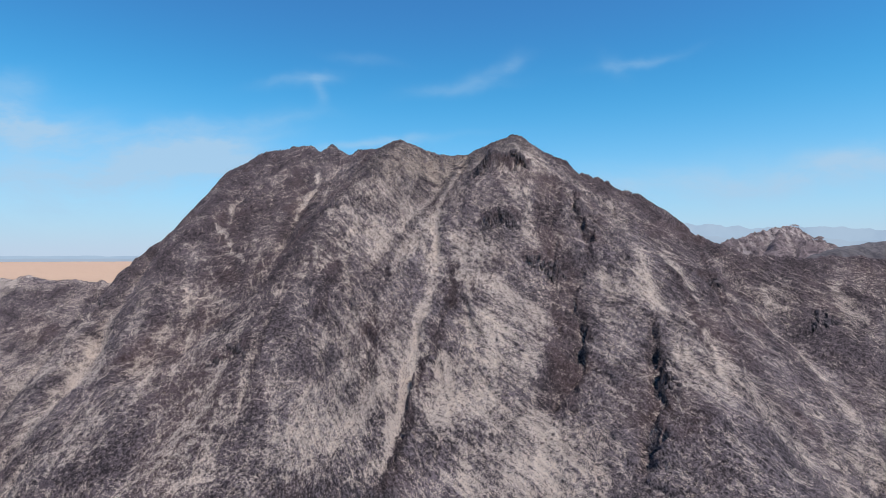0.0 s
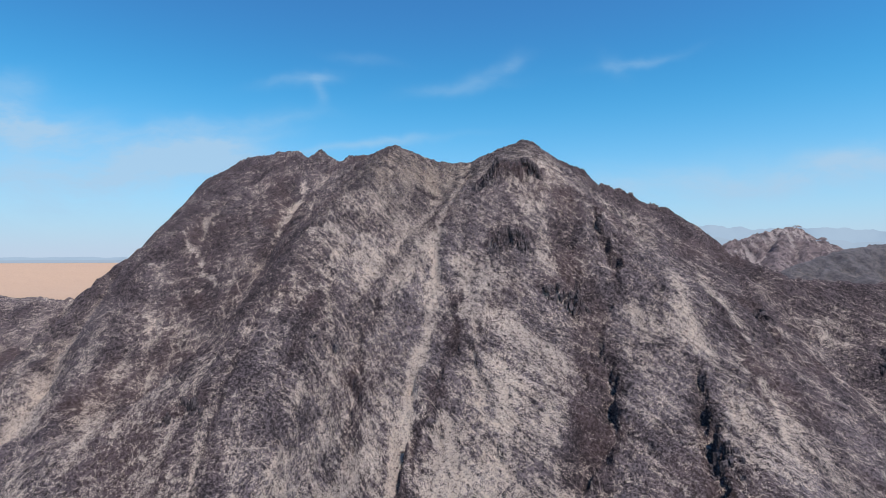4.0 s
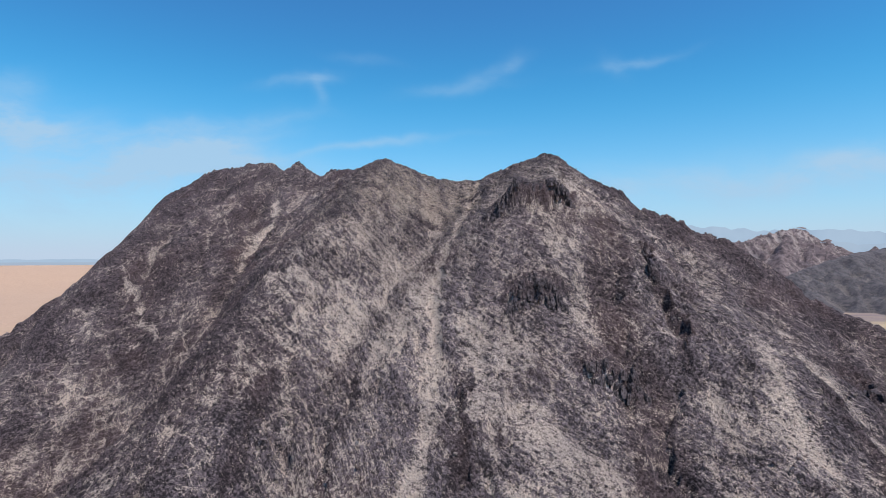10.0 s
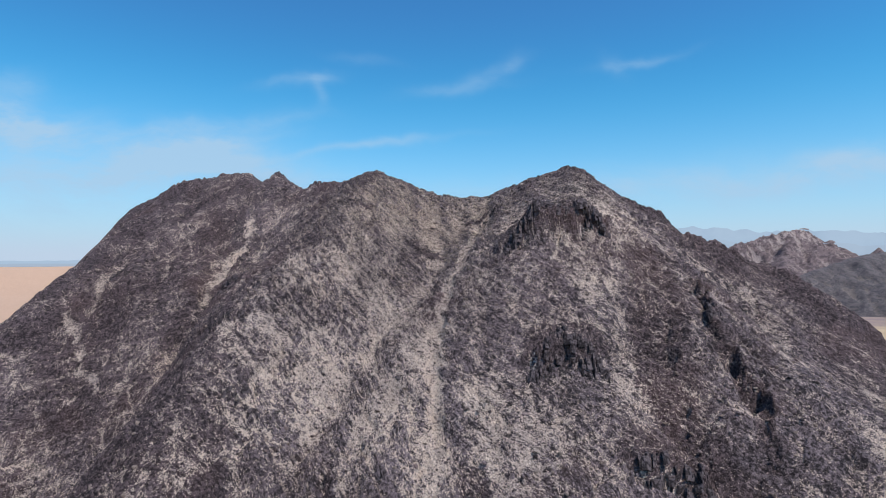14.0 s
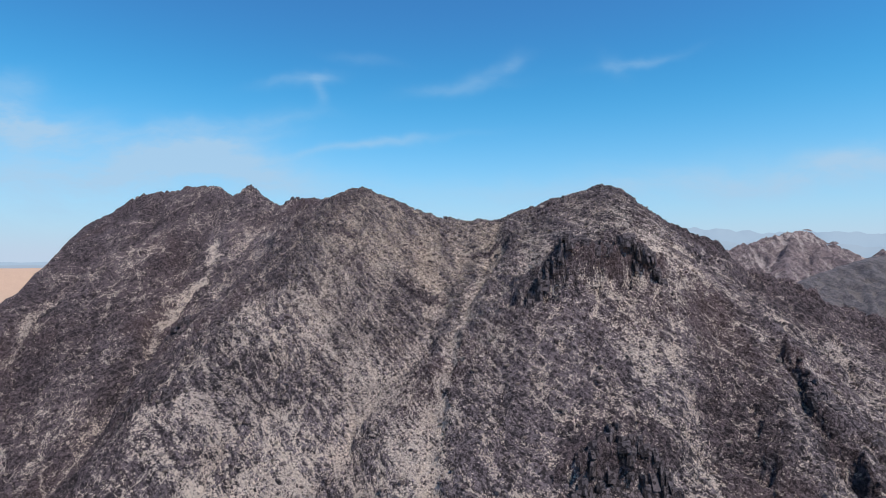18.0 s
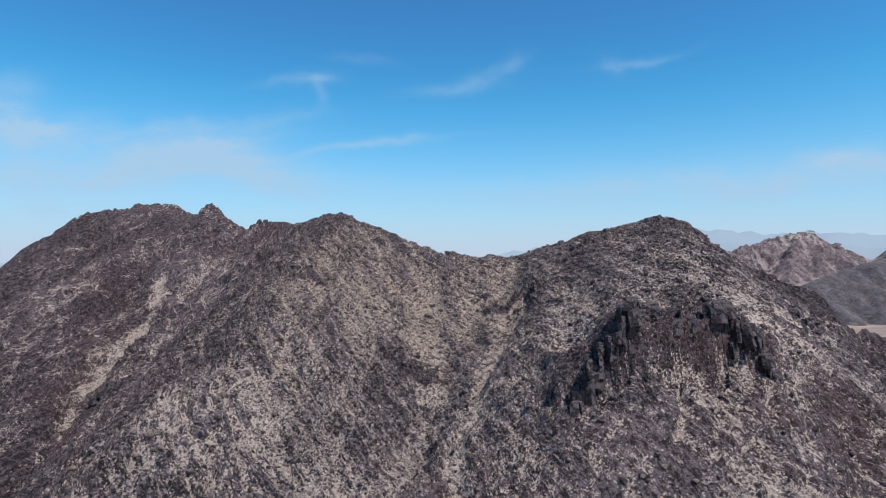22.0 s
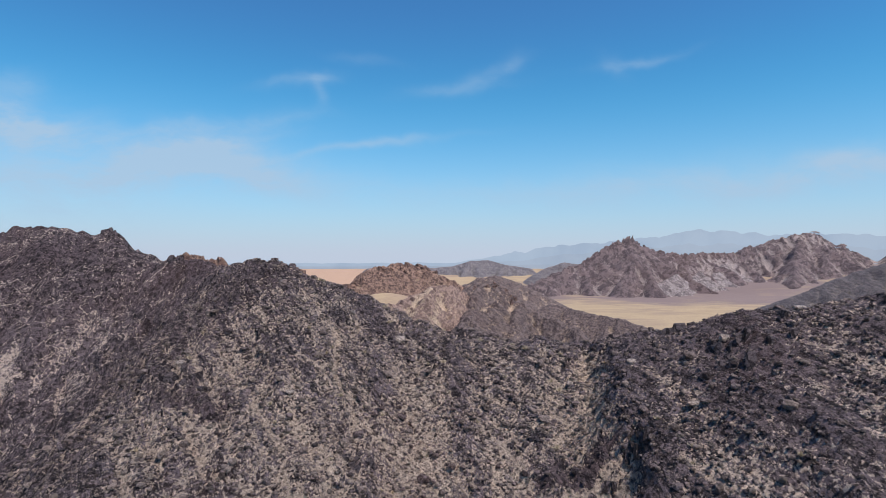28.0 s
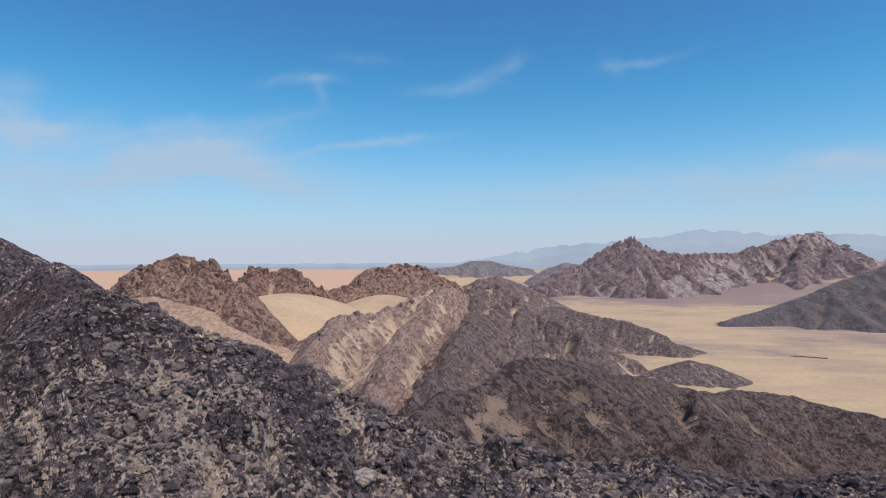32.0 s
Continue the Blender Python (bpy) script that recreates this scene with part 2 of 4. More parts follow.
cleft(0.5, 2.4, 0.85, (31, 265), (35, 256), (40, 250), (47, 245))
cleft(2.0, 2.4, 0.35, (-95, 350), (-100, 330), (-106, 310), (-104, 288), (-98, 268))
cleft(2.0, 2.2, 0.2, (-118, 358), (-124, 335), (-130, 310), (-136, 290))
cleft(1.8, 1.8, 0.3, (-82, 340), (-86, 320), (-88, 300), (-84, 282))
cleft(1.6, 1.6, 0.2, (-30, 250), (-36, 225), (-33, 200), (-30, 175))
cleft(1.4, 1.4, 0.0, (-20, 215), (-22, 200), (-24, 185), (-22, 165))
cleft(1.6, 1.5, 0.1, (-55, 205), (-58, 190), (-60, 175), (-62, 160))
cleft(1.6, 2.4, 0.3, (70, 250), (78, 225), (86, 200), (88, 175))

SCARPS = []


def scarp(rise, reach, *line):
    """A step in the face along a plan line: the ground right of it stands higher, with a steep bare wall to the left."""
    line = line[::-1]
    SCARPS.append((rise, reach, [p[0] for p in line], [p[1] for p in line]))


scarp(2.2, 9.0, (3, 212), (3, 192), (2, 183), (-2, 174), (-7, 163), (-11, 150), (-15, 135))
scarp(1.8, 7.0, (56, 250), (53.5, 236), (54, 228), (55, 218), (53, 208))
scarp(2.6, 8.0, (68, 192), (64.5, 176), (61.5, 165), (57, 152), (50, 138))
scarp(1.8, 8.0, (113, 260), (108.5, 240), (102, 218), (98, 200))
scarp(3.5, 8.0, (-54, 328), (-57, 314), (-66, 302), (-70, 288), (-74, 274))
scarp(1.5, 6.0, (-19, 218), (-21, 200), (-23, 185), (-21, 165))
scarp(2.0, 6.0, (45.5, 204), (46, 190), (43.5, 178))
scarp(1.2, 6.0, (-38, 216), (-40, 200), (-42, 184))
scarp(1.2, 6.0, (-52, 208), (-56, 190), (-58, 172))
scarp(1.8, 5.0, (80, 212), (84, 196), (82, 178))

# cliffs: plan place of the foot, half width, rise, reach up the slope
CLIFFS = [(24.5, 246.5, 11, 7.2, 5.0), (22, 223.5, 8, 4.6, 4.0), (36, 210, 8, 2.8, 4.0), (-46, 236, 5, 1.4, 3.0), (-64, 289, 4, 1.6, 4.0),
          (-67, 183, 6, 2.0, 4.0), (-74, 200, 7, 1.8, 4.0), (104, 228, 5, 2.4, 6.0), (-5, 268, 5, 0.9, 2.0), (8, 277, 3.5, 0.7, 1.6), (-24, 280, 4, 0.9, 2.0)]
# how steeply the beds dip across the face, from left to right
DIP_X = np.arange(-420.0, 320.0, 5.0)
DIP = np.cumsum(np.interp(DIP_X, (-100, -66, -48, -34, -10, 2, 20, 400), (-0.25, -0.5, 0.0, 1.0, 0.95, 0.62, 0.55, 0.6))) * 5.0


def gauss(x, y, a, b, r):
    return np.exp(-((x - a) ** 2 + (y - b) ** 2) / (r * r))


def mountain_form(x, y):
    """Height above the world's zero with relief at every size, the share of pale debris that lies there, the varnish and the place across the beds."""
    wx = x + 1.6 * fbm(x / 14, y / 14, 3, 90)
    wy = y + 1.6 * fbm(x / 14, y / 14, 3, 95)
    h = broad(wx, wy)
    rows = [np.exp(-(y - 150 - 30 * j) ** 2 / 1152.0) for j in range(7)]
    for i, amounts in enumerate(SWELLS):
        h = h + np.exp(-(x + 165 - 35 * i) ** 2 / 1152.0) * sum(a * r for a, r in zip(amounts, rows))
    h = h - 5.5 * gauss(x, y, -57.3, 341, 4.5) - 2.0 * gauss(x, y, -70, 345, 4.0) - 2.4 * gauss(x, y, 43, 271, 7.0)
    scree = 0.0
    for a, b, r, s in BOWL_FANS + FACE_FANS + LEFT_FANS + SADDLE_FANS:
        scree = np.maximum(scree, s * gauss(wx + 3 * (wx - x), wy + 3 * (wy - y), a, b, r))
    rise_line = np.minimum(along(SUMMIT, x, y), along(EAST[2:9], x, y))
    crest = smooth(0, 14, along(SUMMIT, x, y)) * 0.6 + 0.4
    ragged = 1.2 * fbm(x / 3.5, y / 4.0, 4, 101, 0.6) + 0.7 * blocks(x / 2.6, y / 3.4, 103)[0]
    # runnels down the faces
    chute = ridged(wx / 11 + 0.35 * fbm(x / 25, y / 25, 2, 5), wy / 30, 2, 11, 0.45)
    h = h + (chute - 0.55) * 1.8 * crest
    broken = np.clip(0.75 + 0.9 * fbm(x / 9, y / 6, 3, 111), 0.15, 1.3)
    bare = 0.0
    for line, depth, width, debris in CLEFTS:
        d = along(line, wx + 0.8 * (wx - x) + 0.8 * ragged, wy)
        h = h - depth * broken * np.exp(-(d / width) ** 2)
        if debris > 0:
            scree = np.maximum(scree, debris * np.exp(-(d / (1.1 * width)) ** 2))
        else:
            bare = np.maximum(bare, smooth(1.3 * width, 0.6 * width, d) * min(1, depth / 4))
    for rise, reach, lx, ly in SCARPS:
        u = wx + 1.6 * ragged - np.interp(wy, ly, lx)
        hold = smooth(ly[0] - 2, ly[0] + 6, y) * smooth(ly[-1] + 2, ly[-1] - 6, y)
        h = h + hold * broken * rise * smooth(-0.6, 0.6, u) * np.exp(-np.maximum(u, 0) / reach)
        bare = np.maximum(bare, hold * smooth(2.2, 0.8, np.abs(u + 0.4)))
    # dipping beds that crop out as thin ledges
    bed = h + np.interp(x, DIP_X, DIP) + 0.9 * fbm(x / 12, y / 12, 2, 31)
    side = 0.35 + 0.65 * smooth(-45, -30, x)
    beds = ridged(bed / 3.4, y / 24 + x / 60, 2, 21, 0.6)
    thin = ridged(bed / 1.05, y / 11 + x / 14, 2, 27, 0.5)
    h = h + ((beds - 0.55) * 0.8 + (thin - 0.55) * 0.55) * side * crest
    # jointed blocks of three sizes, cut along the beds
    calm = (1 - 0.6 * smooth(0.3, 0.8, scree)) * (1 - 0.75 * gauss(x, y, 16, 268, 20)) * (1 - 0.6 * gauss(x, y, -22, 296, 8))
    bold = 0.45 + 0.9 * smooth(-0.15, 0.3, fbm(x / 22, y / 22, 2, 44))
    near = 1 - 0.62 * smooth(262, 275, y) * smooth(45, 30, np.abs(x))
    b1, e1 = blocks((wx * 0.8 + wy * 0.3) / 5.5, (bed * 0.5 + wy * 0.6) / 7.0, 41)
    b2, e2 = blocks((x * 0.85 - wy * 0.3) / 2.0, (bed * 0.45 + wy * 0.7) / 2.6, 51)
    b3, e3 = blocks(x / 0.95, (y + 0.4 * bed) / 1.1, 57)
    h = h + calm * bold * ((0.65 * b1 - 0.45 * smooth(0.12, 0, e1)) * crest + (0.36 * b2 - 0.15 * smooth(0.2, 0, e2)) * near)
    h = h + (0.5 + 0.5 * calm) * (0.26 * b3 - 0.12 * smooth(0.25, 0, e3)) * near + 0.10 * near * fbm(x / 0.9, y / 0.7 + bed / 0.9, 2, 63)
    h = h + smooth(7, 1, rise_line) * (0.30 * b2 + 0.12 * b3 + 0.5 * fbm(x / 3.5, y / 3.5, 2, 121)) * near
    patch = fbm(x / 30, y / 30, 3, 71)
    ledge = smooth(0.45, 0.75, beds) * 0.25 * side
    scree = scree - 0.03 + 0.34 * patch + ledge + smooth(0.55, 0.30, chute) * 0.22 + smooth(0.10, 0.0, e1) * 0.14
    scree = scree * (1 - 0.55 * smooth(-45, -75, x) * smooth(-25, 10, h))
    high = smooth(42, 52, h) * (1 - gauss(x, y, -4, 284, 28)) * (1 - gauss(x, y, 39, 260, 9))
    scree = np.clip(scree * (1 - 0.5 * high) - 0.25 * high, 0, 1) * (1 - 0.9 * bare)
    # darker, varnished rock on the upper left mass, the higher summit and the outer flanks; darker walls in the clefts
    varnish = 0.9 * smooth(-38, -62, x + 0.35 * (y - 270)) * smooth(-35, 5, h)
    varnish = np.maximum(varnish, 0.3 * np.exp(-((wx - 34) / 18) ** 2 - ((wy - 262) / 13) ** 2))
    varnish = np.maximum(varnish, 0.8 * smooth(66, 96, x) * smooth(-60, -10, h))
    varnish = np.maximum(varnish, 0.8 * np.exp(-((wx + 24) / 20) ** 2 - ((wy - 292) / 16) ** 2))
    varnish = np.maximum(varnish, 0.5 * smooth(-40, -60, x))
    varnish = np.maximum(varnish, 0.75 * high)
    varnish = np.maximum(varnish, 0.5 * smooth(8, 32, h) * (1 - gauss(x, y, -14, 250, 24)) * (1 - gauss(x, y, 2, 284, 22)))
    rim = smooth(9, 4, along(EAST[3:], wx, wy + 3))
    varnish, scree = np.maximum(varnish, rim), scree * (1 - 0.8 * rim)
    uneven = 1.1 * fbm(x / 3.0, y / 9.0, 3, 66)
    joint = smooth(0.22, 0, blocks(x / 1.9, y / 5.0, 67)[1])
    for a, b, half, rise, back in CLIFFS:
        u = np.clip((wx - a) / half, -2, 2)
        s = y - b - 0.14 * half * u * u + uneven
        face = np.exp(-u ** 4) * smooth(-0.7, 0.5, s) * np.exp(-np.maximum(s, 0) / back)
        h = h + face * (rise - 0.5 * joint + 0.5 * b2)
        scree, varnish = scree * (1 - 0.95 * smooth(0.1, 0.5, face)), np.maximum(varnish, 1.3 * smooth(0.05, 0.4, face))
    varnish = np.clip(np.maximum(varnish, bare) + 0.45 * fbm(x / 18, y / 18, 3, 83), 0, 1) * (1 - 0.8 * smooth(0.35, 0.7, scree))
    return h + EYE, scree, varnish, bed


# ---- materials ----
def material(name):
    m = bpy.data.materials.new(name)
    m.use_nodes = True
    t = m.node_tree
    t.nodes.clear()
    return m, t


def finish(t, colour, rough=0.92, normal=None):
    inputs = {"Base Color": colour, "Roughness": rough, "Specular IOR Level": 0.25}
    if normal is not None:
        inputs["Normal"] = normal
    shader = node(t, "ShaderNodeBsdfPrincipled", inputs)
    node(t, "ShaderNodeOutputMaterial", {"Surface": shader.outputs[0]})


def rock_material(name, dark, mid, pale, size=1.0, bump=1.0, attribute=True, scree=0.3, streak=0.5, lean=-32, rust=0.3, clasts=1.0, islands=0.0):
    """Weathered rock: dark varnished blocks and stones lying over pale debris. size: metres per unit of grain."""
    m, t = material(name)
    place = node(t, "ShaderNodeTexCoord").outputs["Object"]
    scaled = node(t, "ShaderNodeMapping", {"Vector": place, "Scale": (1 / size,) * 3}).outputs[0]
    big = node(t, "ShaderNodeTexNoise", {"Vector": scaled, "Scale": 0.06, "Detail": 4.0, "Roughness": 0.6}).outputs["Fac"]
    grain = node(t, "ShaderNodeTexNoise", {"Vector": scaled, "Scale": 1.1, "Detail": 7.0, "Roughness": 0.8})
    bands = node(t, "ShaderNodeMapping", {"Vector": scaled, "Rotation": (0, radians(-lean), 0), "Scale": (6.0, 3.5, 1.0)}, vector_type="TEXTURE").outputs[0]
    lines = node(t, "ShaderNodeTexNoise", {"Vector": bands, "Scale": 1.0, "Detail": 5.0, "Roughness": 0.72, "Distortion": 0.8}).outputs["Fac"]
    bent = node(t, "ShaderNodeVectorMath", {0: grain.outputs["Color"], "Scale": 0.55}, operation="SCALE").outputs[0]
    bent = node(t, "ShaderNodeVectorMath", {0: scaled, 1: bent}, operation="ADD").outputs[0]
    grain = grain.outputs["Fac"]
    drawn = node(t, "ShaderNodeMapping", {"Vector": bent, "Rotation": (0, radians(-lean), 0), "Scale": (1.15, 1.0, 0.72)}, vector_type="TEXTURE").outputs[0]
    small = node(t, "ShaderNodeTexVoronoi", {"Vector": bent, "Scale": 4.2, "Randomness": 1.0})
    large = node(t, "ShaderNodeTexVoronoi", {"Vector": drawn, "Scale": 1.35, "Randomness": 1.0})
    tiny = node(t, "ShaderNodeTexVoronoi", {"Vector": bent, "Scale": 11.0, "Randomness": 1.0})
    fine = node(t, "ShaderNodeTexNoise", {"Vector": drawn, "Scale": 5.0, "Detail": 5.0, "Roughness": 0.75}).outputs["Fac"]
    if attribute:
        loose = node(t, "ShaderNodeAttribute", attribute_name="scree").outputs["Fac"]
    else:
        loose = maths(t, "ADD", scree, 0.0)
    loose = maths(t, "ADD", loose, maths(t, "MULTIPLY", maths(t, "SUBTRACT", lines, 0.5), 2.2 * streak))
    loose = maths(t, "ADD", loose, maths(t, "MULTIPLY", maths(t, "SUBTRACT", big, 0.5), 0.9))
    # stones cover the debris where their chance beats the debris share
    luck_s = node(t, "ShaderNodeSeparateColor", {0: small.outputs["Color"]})
    luck_l = node(t, "ShaderNodeSeparateColor", {0: large.outputs["Color"]})
    gap_s = maths(t, "MULTIPLY", loose, maths(t, "ADD", maths(t, "MULTIPLY", small.outputs["Distance"], 0.9), 0.85))
    over_s = ramp(t, maths(t, "SUBTRACT", maths(t, "ADD", luck_s.outputs[0], 0.22), gap_s), -0.06, 0.06)
    gap_l = maths(t, "MULTIPLY", loose, maths(t, "ADD", maths(t, "MULTIPLY", large.outputs["Distance"], 0.5), 0.95))
    over_l = ramp(t, maths(t, "SUBTRACT", maths(t, "ADD", luck_l.outputs[0], 0.03), gap_l), -0.05, 0.08)
    luck_t = node(t, "ShaderNodeSeparateColor", {0: tiny.outputs["Color"]})
    over_t = ramp(t, maths(t, "SUBTRACT", maths(t, "ADD", luck_t.outputs[0], 0.10), loose), -0.08, 0.08)
    over = maths(t, "MAXIMUM", maths(t, "MULTIPLY", over_s, 0.92 * clasts), over_l)
    over = maths(t, "MAXIMUM", over, maths(t, "MULTIPLY", over_t, 0.35))
    worn = node(t, "ShaderNodeTexNoise", {"Vector": drawn, "Scale": 0.42, "Detail": 4.0, "Roughness": 0.65}).outputs["Fac"]
    tone = maths(t, "ADD", maths(t, "ADD", maths(t, "MULTIPLY", grain, 0.26), maths(t, "MULTIPLY", fine, 0.22)), maths(t, "MULTIPLY", worn, 0.30))
    tone = maths(t, "ADD", tone, maths(t, "ADD", maths(t, "MULTIPLY", luck_s.outputs[1], 0.16), maths(t, "MULTIPLY", luck_l.outputs[1], 0.20)))
    rock = blend(t, ramp(t, tone, 0.50, 0.64), dark, mid)
    if islands:
        luck = node(t, "ShaderNodeNewGeometry").outputs["Random Per Island"]
        rock = blend(t, maths(t, "MULTIPLY", ramp(t, luck, 0.15, 1.0), islands), rock, tuple(0.72 * c for c in pale))
    warm = node(t, "ShaderNodeTexNoise", {"Vector": scaled, "Scale": 0.03, "Detail": 4.0}).outputs["Fac"]
    rock = blend(t, maths(t, "MULTIPLY", ramp(t, warm, 0.50, 0.68), rust), rock, (0.15, 0.085, 0.07))
    soil = blend(t, ramp(t, maths(t, "ADD", maths(t, "MULTIPLY", fine, 0.65), maths(t, "MULTIPLY", big, 0.35)), 0.38, 0.60), tuple(c * 0.5 for c in pale), pale)
    colour = blend(t, over, soil, rock)
    height = maths(t, "ADD", maths(t, "ADD", maths(t, "MULTIPLY", grain, 0.5), maths(t, "MULTIPLY", fine, 0.16)), maths(t, "MULTIPLY", over, 0.22))
    height = maths(t, "SUBTRACT", height, maths(t, "ADD", maths(t, "MULTIPLY", small.outputs["Distance"], 0.22), maths(t, "MULTIPLY", tiny.outputs["Distance"], 0.09)))
    height = maths(t, "ADD", height, maths(t, "ADD", maths(t, "MULTIPLY", lines, 0.45), maths(t, "MULTIPLY", worn, 0.9)))
    normal = node(t, "ShaderNodeBump", {"Height": height, "Strength": bump, "Distance": 0.95 * size}).outputs[0]
    finish(t, colour, 0.9, normal)
    return m


def face_material():
    """The mountain's rock: grey-purple beds with thin pale ledges of debris along them, darker where it is varnished."""
    m, t = material("bedded_rock")
    place = node(t, "ShaderNodeTexCoord").outputs["Object"]
    axis = node(t, "ShaderNodeSeparateXYZ", {0: place})
    bed = node(t, "ShaderNodeAttribute", attribute_name="bed").outputs["Fac"]
    loose = node(t, "ShaderNodeAttribute", attribute_name="scree").outputs["Fac"]
    skin = node(t, "ShaderNodeAttribute", attribute_name="varnish").outputs["Fac"]

    def beds(across, along_them, detail, rough, shift=0.0):
        at = node(t, "ShaderNodeCombineXYZ", {0: maths(t, "MULTIPLY_ADD", bed, across, shift), 1: maths(t, "MULTIPLY", axis.outputs[0], along_them), 2: maths(t, "MULTIPLY", axis.outputs[1], along_them)}).outputs[0]
        return node(t, "ShaderNodeTexNoise", {"Vector": at, "Scale": 1.0, "Detail": detail, "Roughness": rough, "Distortion": 0.5}).outputs["Fac"]

    streak = beds(2.4, 0.36, 5.0, 0.80)
    band = beds(0.6, 0.06, 4.0, 0.62, 31.0)
    big = node(t, "ShaderNodeTexNoise", {"Vector": place, "Scale": 0.06, "Detail": 4.0, "Roughness": 0.6}).outputs["Fac"]
    grain = node(t, "ShaderNodeTexNoise", {"Vector": place, "Scale": 1.1, "Detail": 7.0, "Roughness": 0.84})
    bent = node(t, "ShaderNodeVectorMath", {0: grain.outputs["Color"], "Scale": 0.5}, operation="SCALE").outputs[0]
    bent = node(t, "ShaderNodeVectorMath", {0: place, 1: bent}, operation="ADD").outputs[0]
    grain = grain.outputs["Fac"]
    fine = node(t, "ShaderNodeTexNoise", {"Vector": bent, "Scale": 3.6, "Detail": 4.0, "Roughness": 0.75}).outputs["Fac"]
    stone = node(t, "ShaderNodeTexVoronoi", {"Vector": bent, "Scale": 2.3, "Randomness": 1.0})
    chip = node(t, "ShaderNodeTexVoronoi", {"Vector": bent, "Scale": 5.5, "Randomness": 1.0})
    luck = node(t, "ShaderNodeSeparateColor", {0: stone.outputs["Color"]})
    luck_c = node(t, "ShaderNodeSeparateColor", {0: chip.outputs["Color"]})
    # debris lies along the beds, broken up by grain and stones
    spread = maths(t, "ADD", maths(t, "MULTIPLY", maths(t, "SUBTRACT", streak, 0.5), maths(t, "ADD", maths(t, "MULTIPLY", ramp(t, axis.outputs[0], -60.0, -25.0), 1.3), maths(t, "SUBTRACT", 1.1, maths(t, "MULTIPLY", ramp(t, axis.outputs[1], 262.0, 276.0), 1.5)))), maths(t, "MULTIPLY", maths(t, "SUBTRACT", band, 0.5), 1.3))
    spread = maths(t, "ADD", spread, maths(t, "MULTIPLY", maths(t, "SUBTRACT", grain, 0.5), 1.1))
    spread = maths(t, "ADD", spread, maths(t, "MULTIPLY", maths(t, "SUBTRACT", big, 0.5), 0.8))
    spread = maths(t, "ADD", spread, maths(t, "MULTIPLY", maths(t, "SUBTRACT", luck_c.outputs[0], 0.5), 0.75))
    lie = maths(t, "ADD", maths(t, "MULTIPLY", loose, 0.95), spread)
    # thin joints filled with pale dust, in two sets
    for turn, shift in ((62, 0.0), (-58, 41.0), (12, 83.0)):
        way = node(t, "ShaderNodeMapping", {"Vector": place, "Location": (shift, 0, 0), "Rotation": (0, radians(turn), 0), "Scale": (10.0, 7.0, 2.6)}, vector_type="TEXTURE").outputs[0]
        web = node(t, "ShaderNodeTexNoise", {"Vector": way, "Scale": 1.0, "Detail": 3.5, "Roughness": 0.55, "Distortion": 0.5}).outputs["Fac"]
        seam = ramp(t, maths(t, "ABSOLUTE", maths(t, "SUBTRACT", web, 0.5)), 0.018, 0.005)
        seam = maths(t, "MULTIPLY", seam, maths(t, "MULTIPLY", ramp(t, fine, 0.38, 0.50), ramp(t, big, 0.30, 0.50)))
        lie = maths(t, "ADD", lie, maths(t, "MULTIPLY", seam, maths(t, "MULTIPLY", maths(t, "SUBTRACT", 1.0, maths(t, "MULTIPLY", skin, 0.65)), maths(t, "SUBTRACT", 0.62, maths(t, "MULTIPLY", ramp(t, axis.outputs[0], -35.0, 0.0), 0.4)))))
    cover = ramp(t, lie, 0.48, 0.64)
    dark_stone = maths(t, "MULTIPLY", ramp(t, luck.outputs[0], 0.60, 0.72), ramp(t, stone.outputs["Distance"], 0.55, 0.30))
    cover = maths(t, "MULTIPLY", cover, maths(t, "SUBTRACT", 1.0, maths(t, "MULTIPLY", dark_stone, 0.75)))
    tone = maths(t, "ADD", maths(t, "MULTIPLY", grain, 0.34), maths(t, "ADD", maths(t, "MULTIPLY", fine, 0.30), maths(t, "MULTIPLY", streak, 0.30)))
    tone = maths(t, "ADD", tone, maths(t, "MULTIPLY", maths(t, "SUBTRACT", luck.outputs[1], 0.5), 0.10))
    tone = maths(t, "ADD", tone, maths(t, "MULTIPLY", maths(t, "SUBTRACT", big, 0.5), 0.15))
    shade = ramp(t, tone, 0.40, 0.55)
    rock = blend(t, shade, (0.030, 0.024, 0.027), (0.262, 0.211, 0.230))
    rock = blend(t, skin, rock, blend(t, shade, (0.022, 0.016, 0.019), (0.160, 0.119, 0.128)))
    warm = node(t, "ShaderNodeTexNoise", {"Vector": place, "Scale": 0.035, "Detail": 5.0}).outputs["Fac"]
    rock = blend(t, maths(t, "MULTIPLY", ramp(t, warm, 0.50, 0.68), 0.2), rock, (0.16, 0.09, 0.08))
    soil = blend(t, ramp(t, maths(t, "ADD", maths(t, "MULTIPLY", fine, 0.65), maths(t, "MULTIPLY", big, 0.35)), 0.38, 0.60), (0.40, 0.325, 0.295), (0.74, 0.61, 0.515))
    saddle = maths(t, "MULTIPLY", ramp(t, axis.outputs[1], 262.0, 280.0), ramp(t, axis.outputs[0], -50.0, -35.0))
    soil = blend(t, saddle, soil, blend(t, ramp(t, fine, 0.35, 0.65), (0.41, 0.315, 0.255), (0.68, 0.55, 0.44)))
    colour = blend(t, cover, rock, soil)
    height = maths(t, "ADD", maths(t, "MULTIPLY", grain, 0.55), maths(t, "ADD", maths(t, "MULTIPLY", fine, 0.20), maths(t, "MULTIPLY", streak, 0.75)))
    height = maths(t, "ADD", height, maths(t, "MULTIPLY", dark_stone, 0.2))
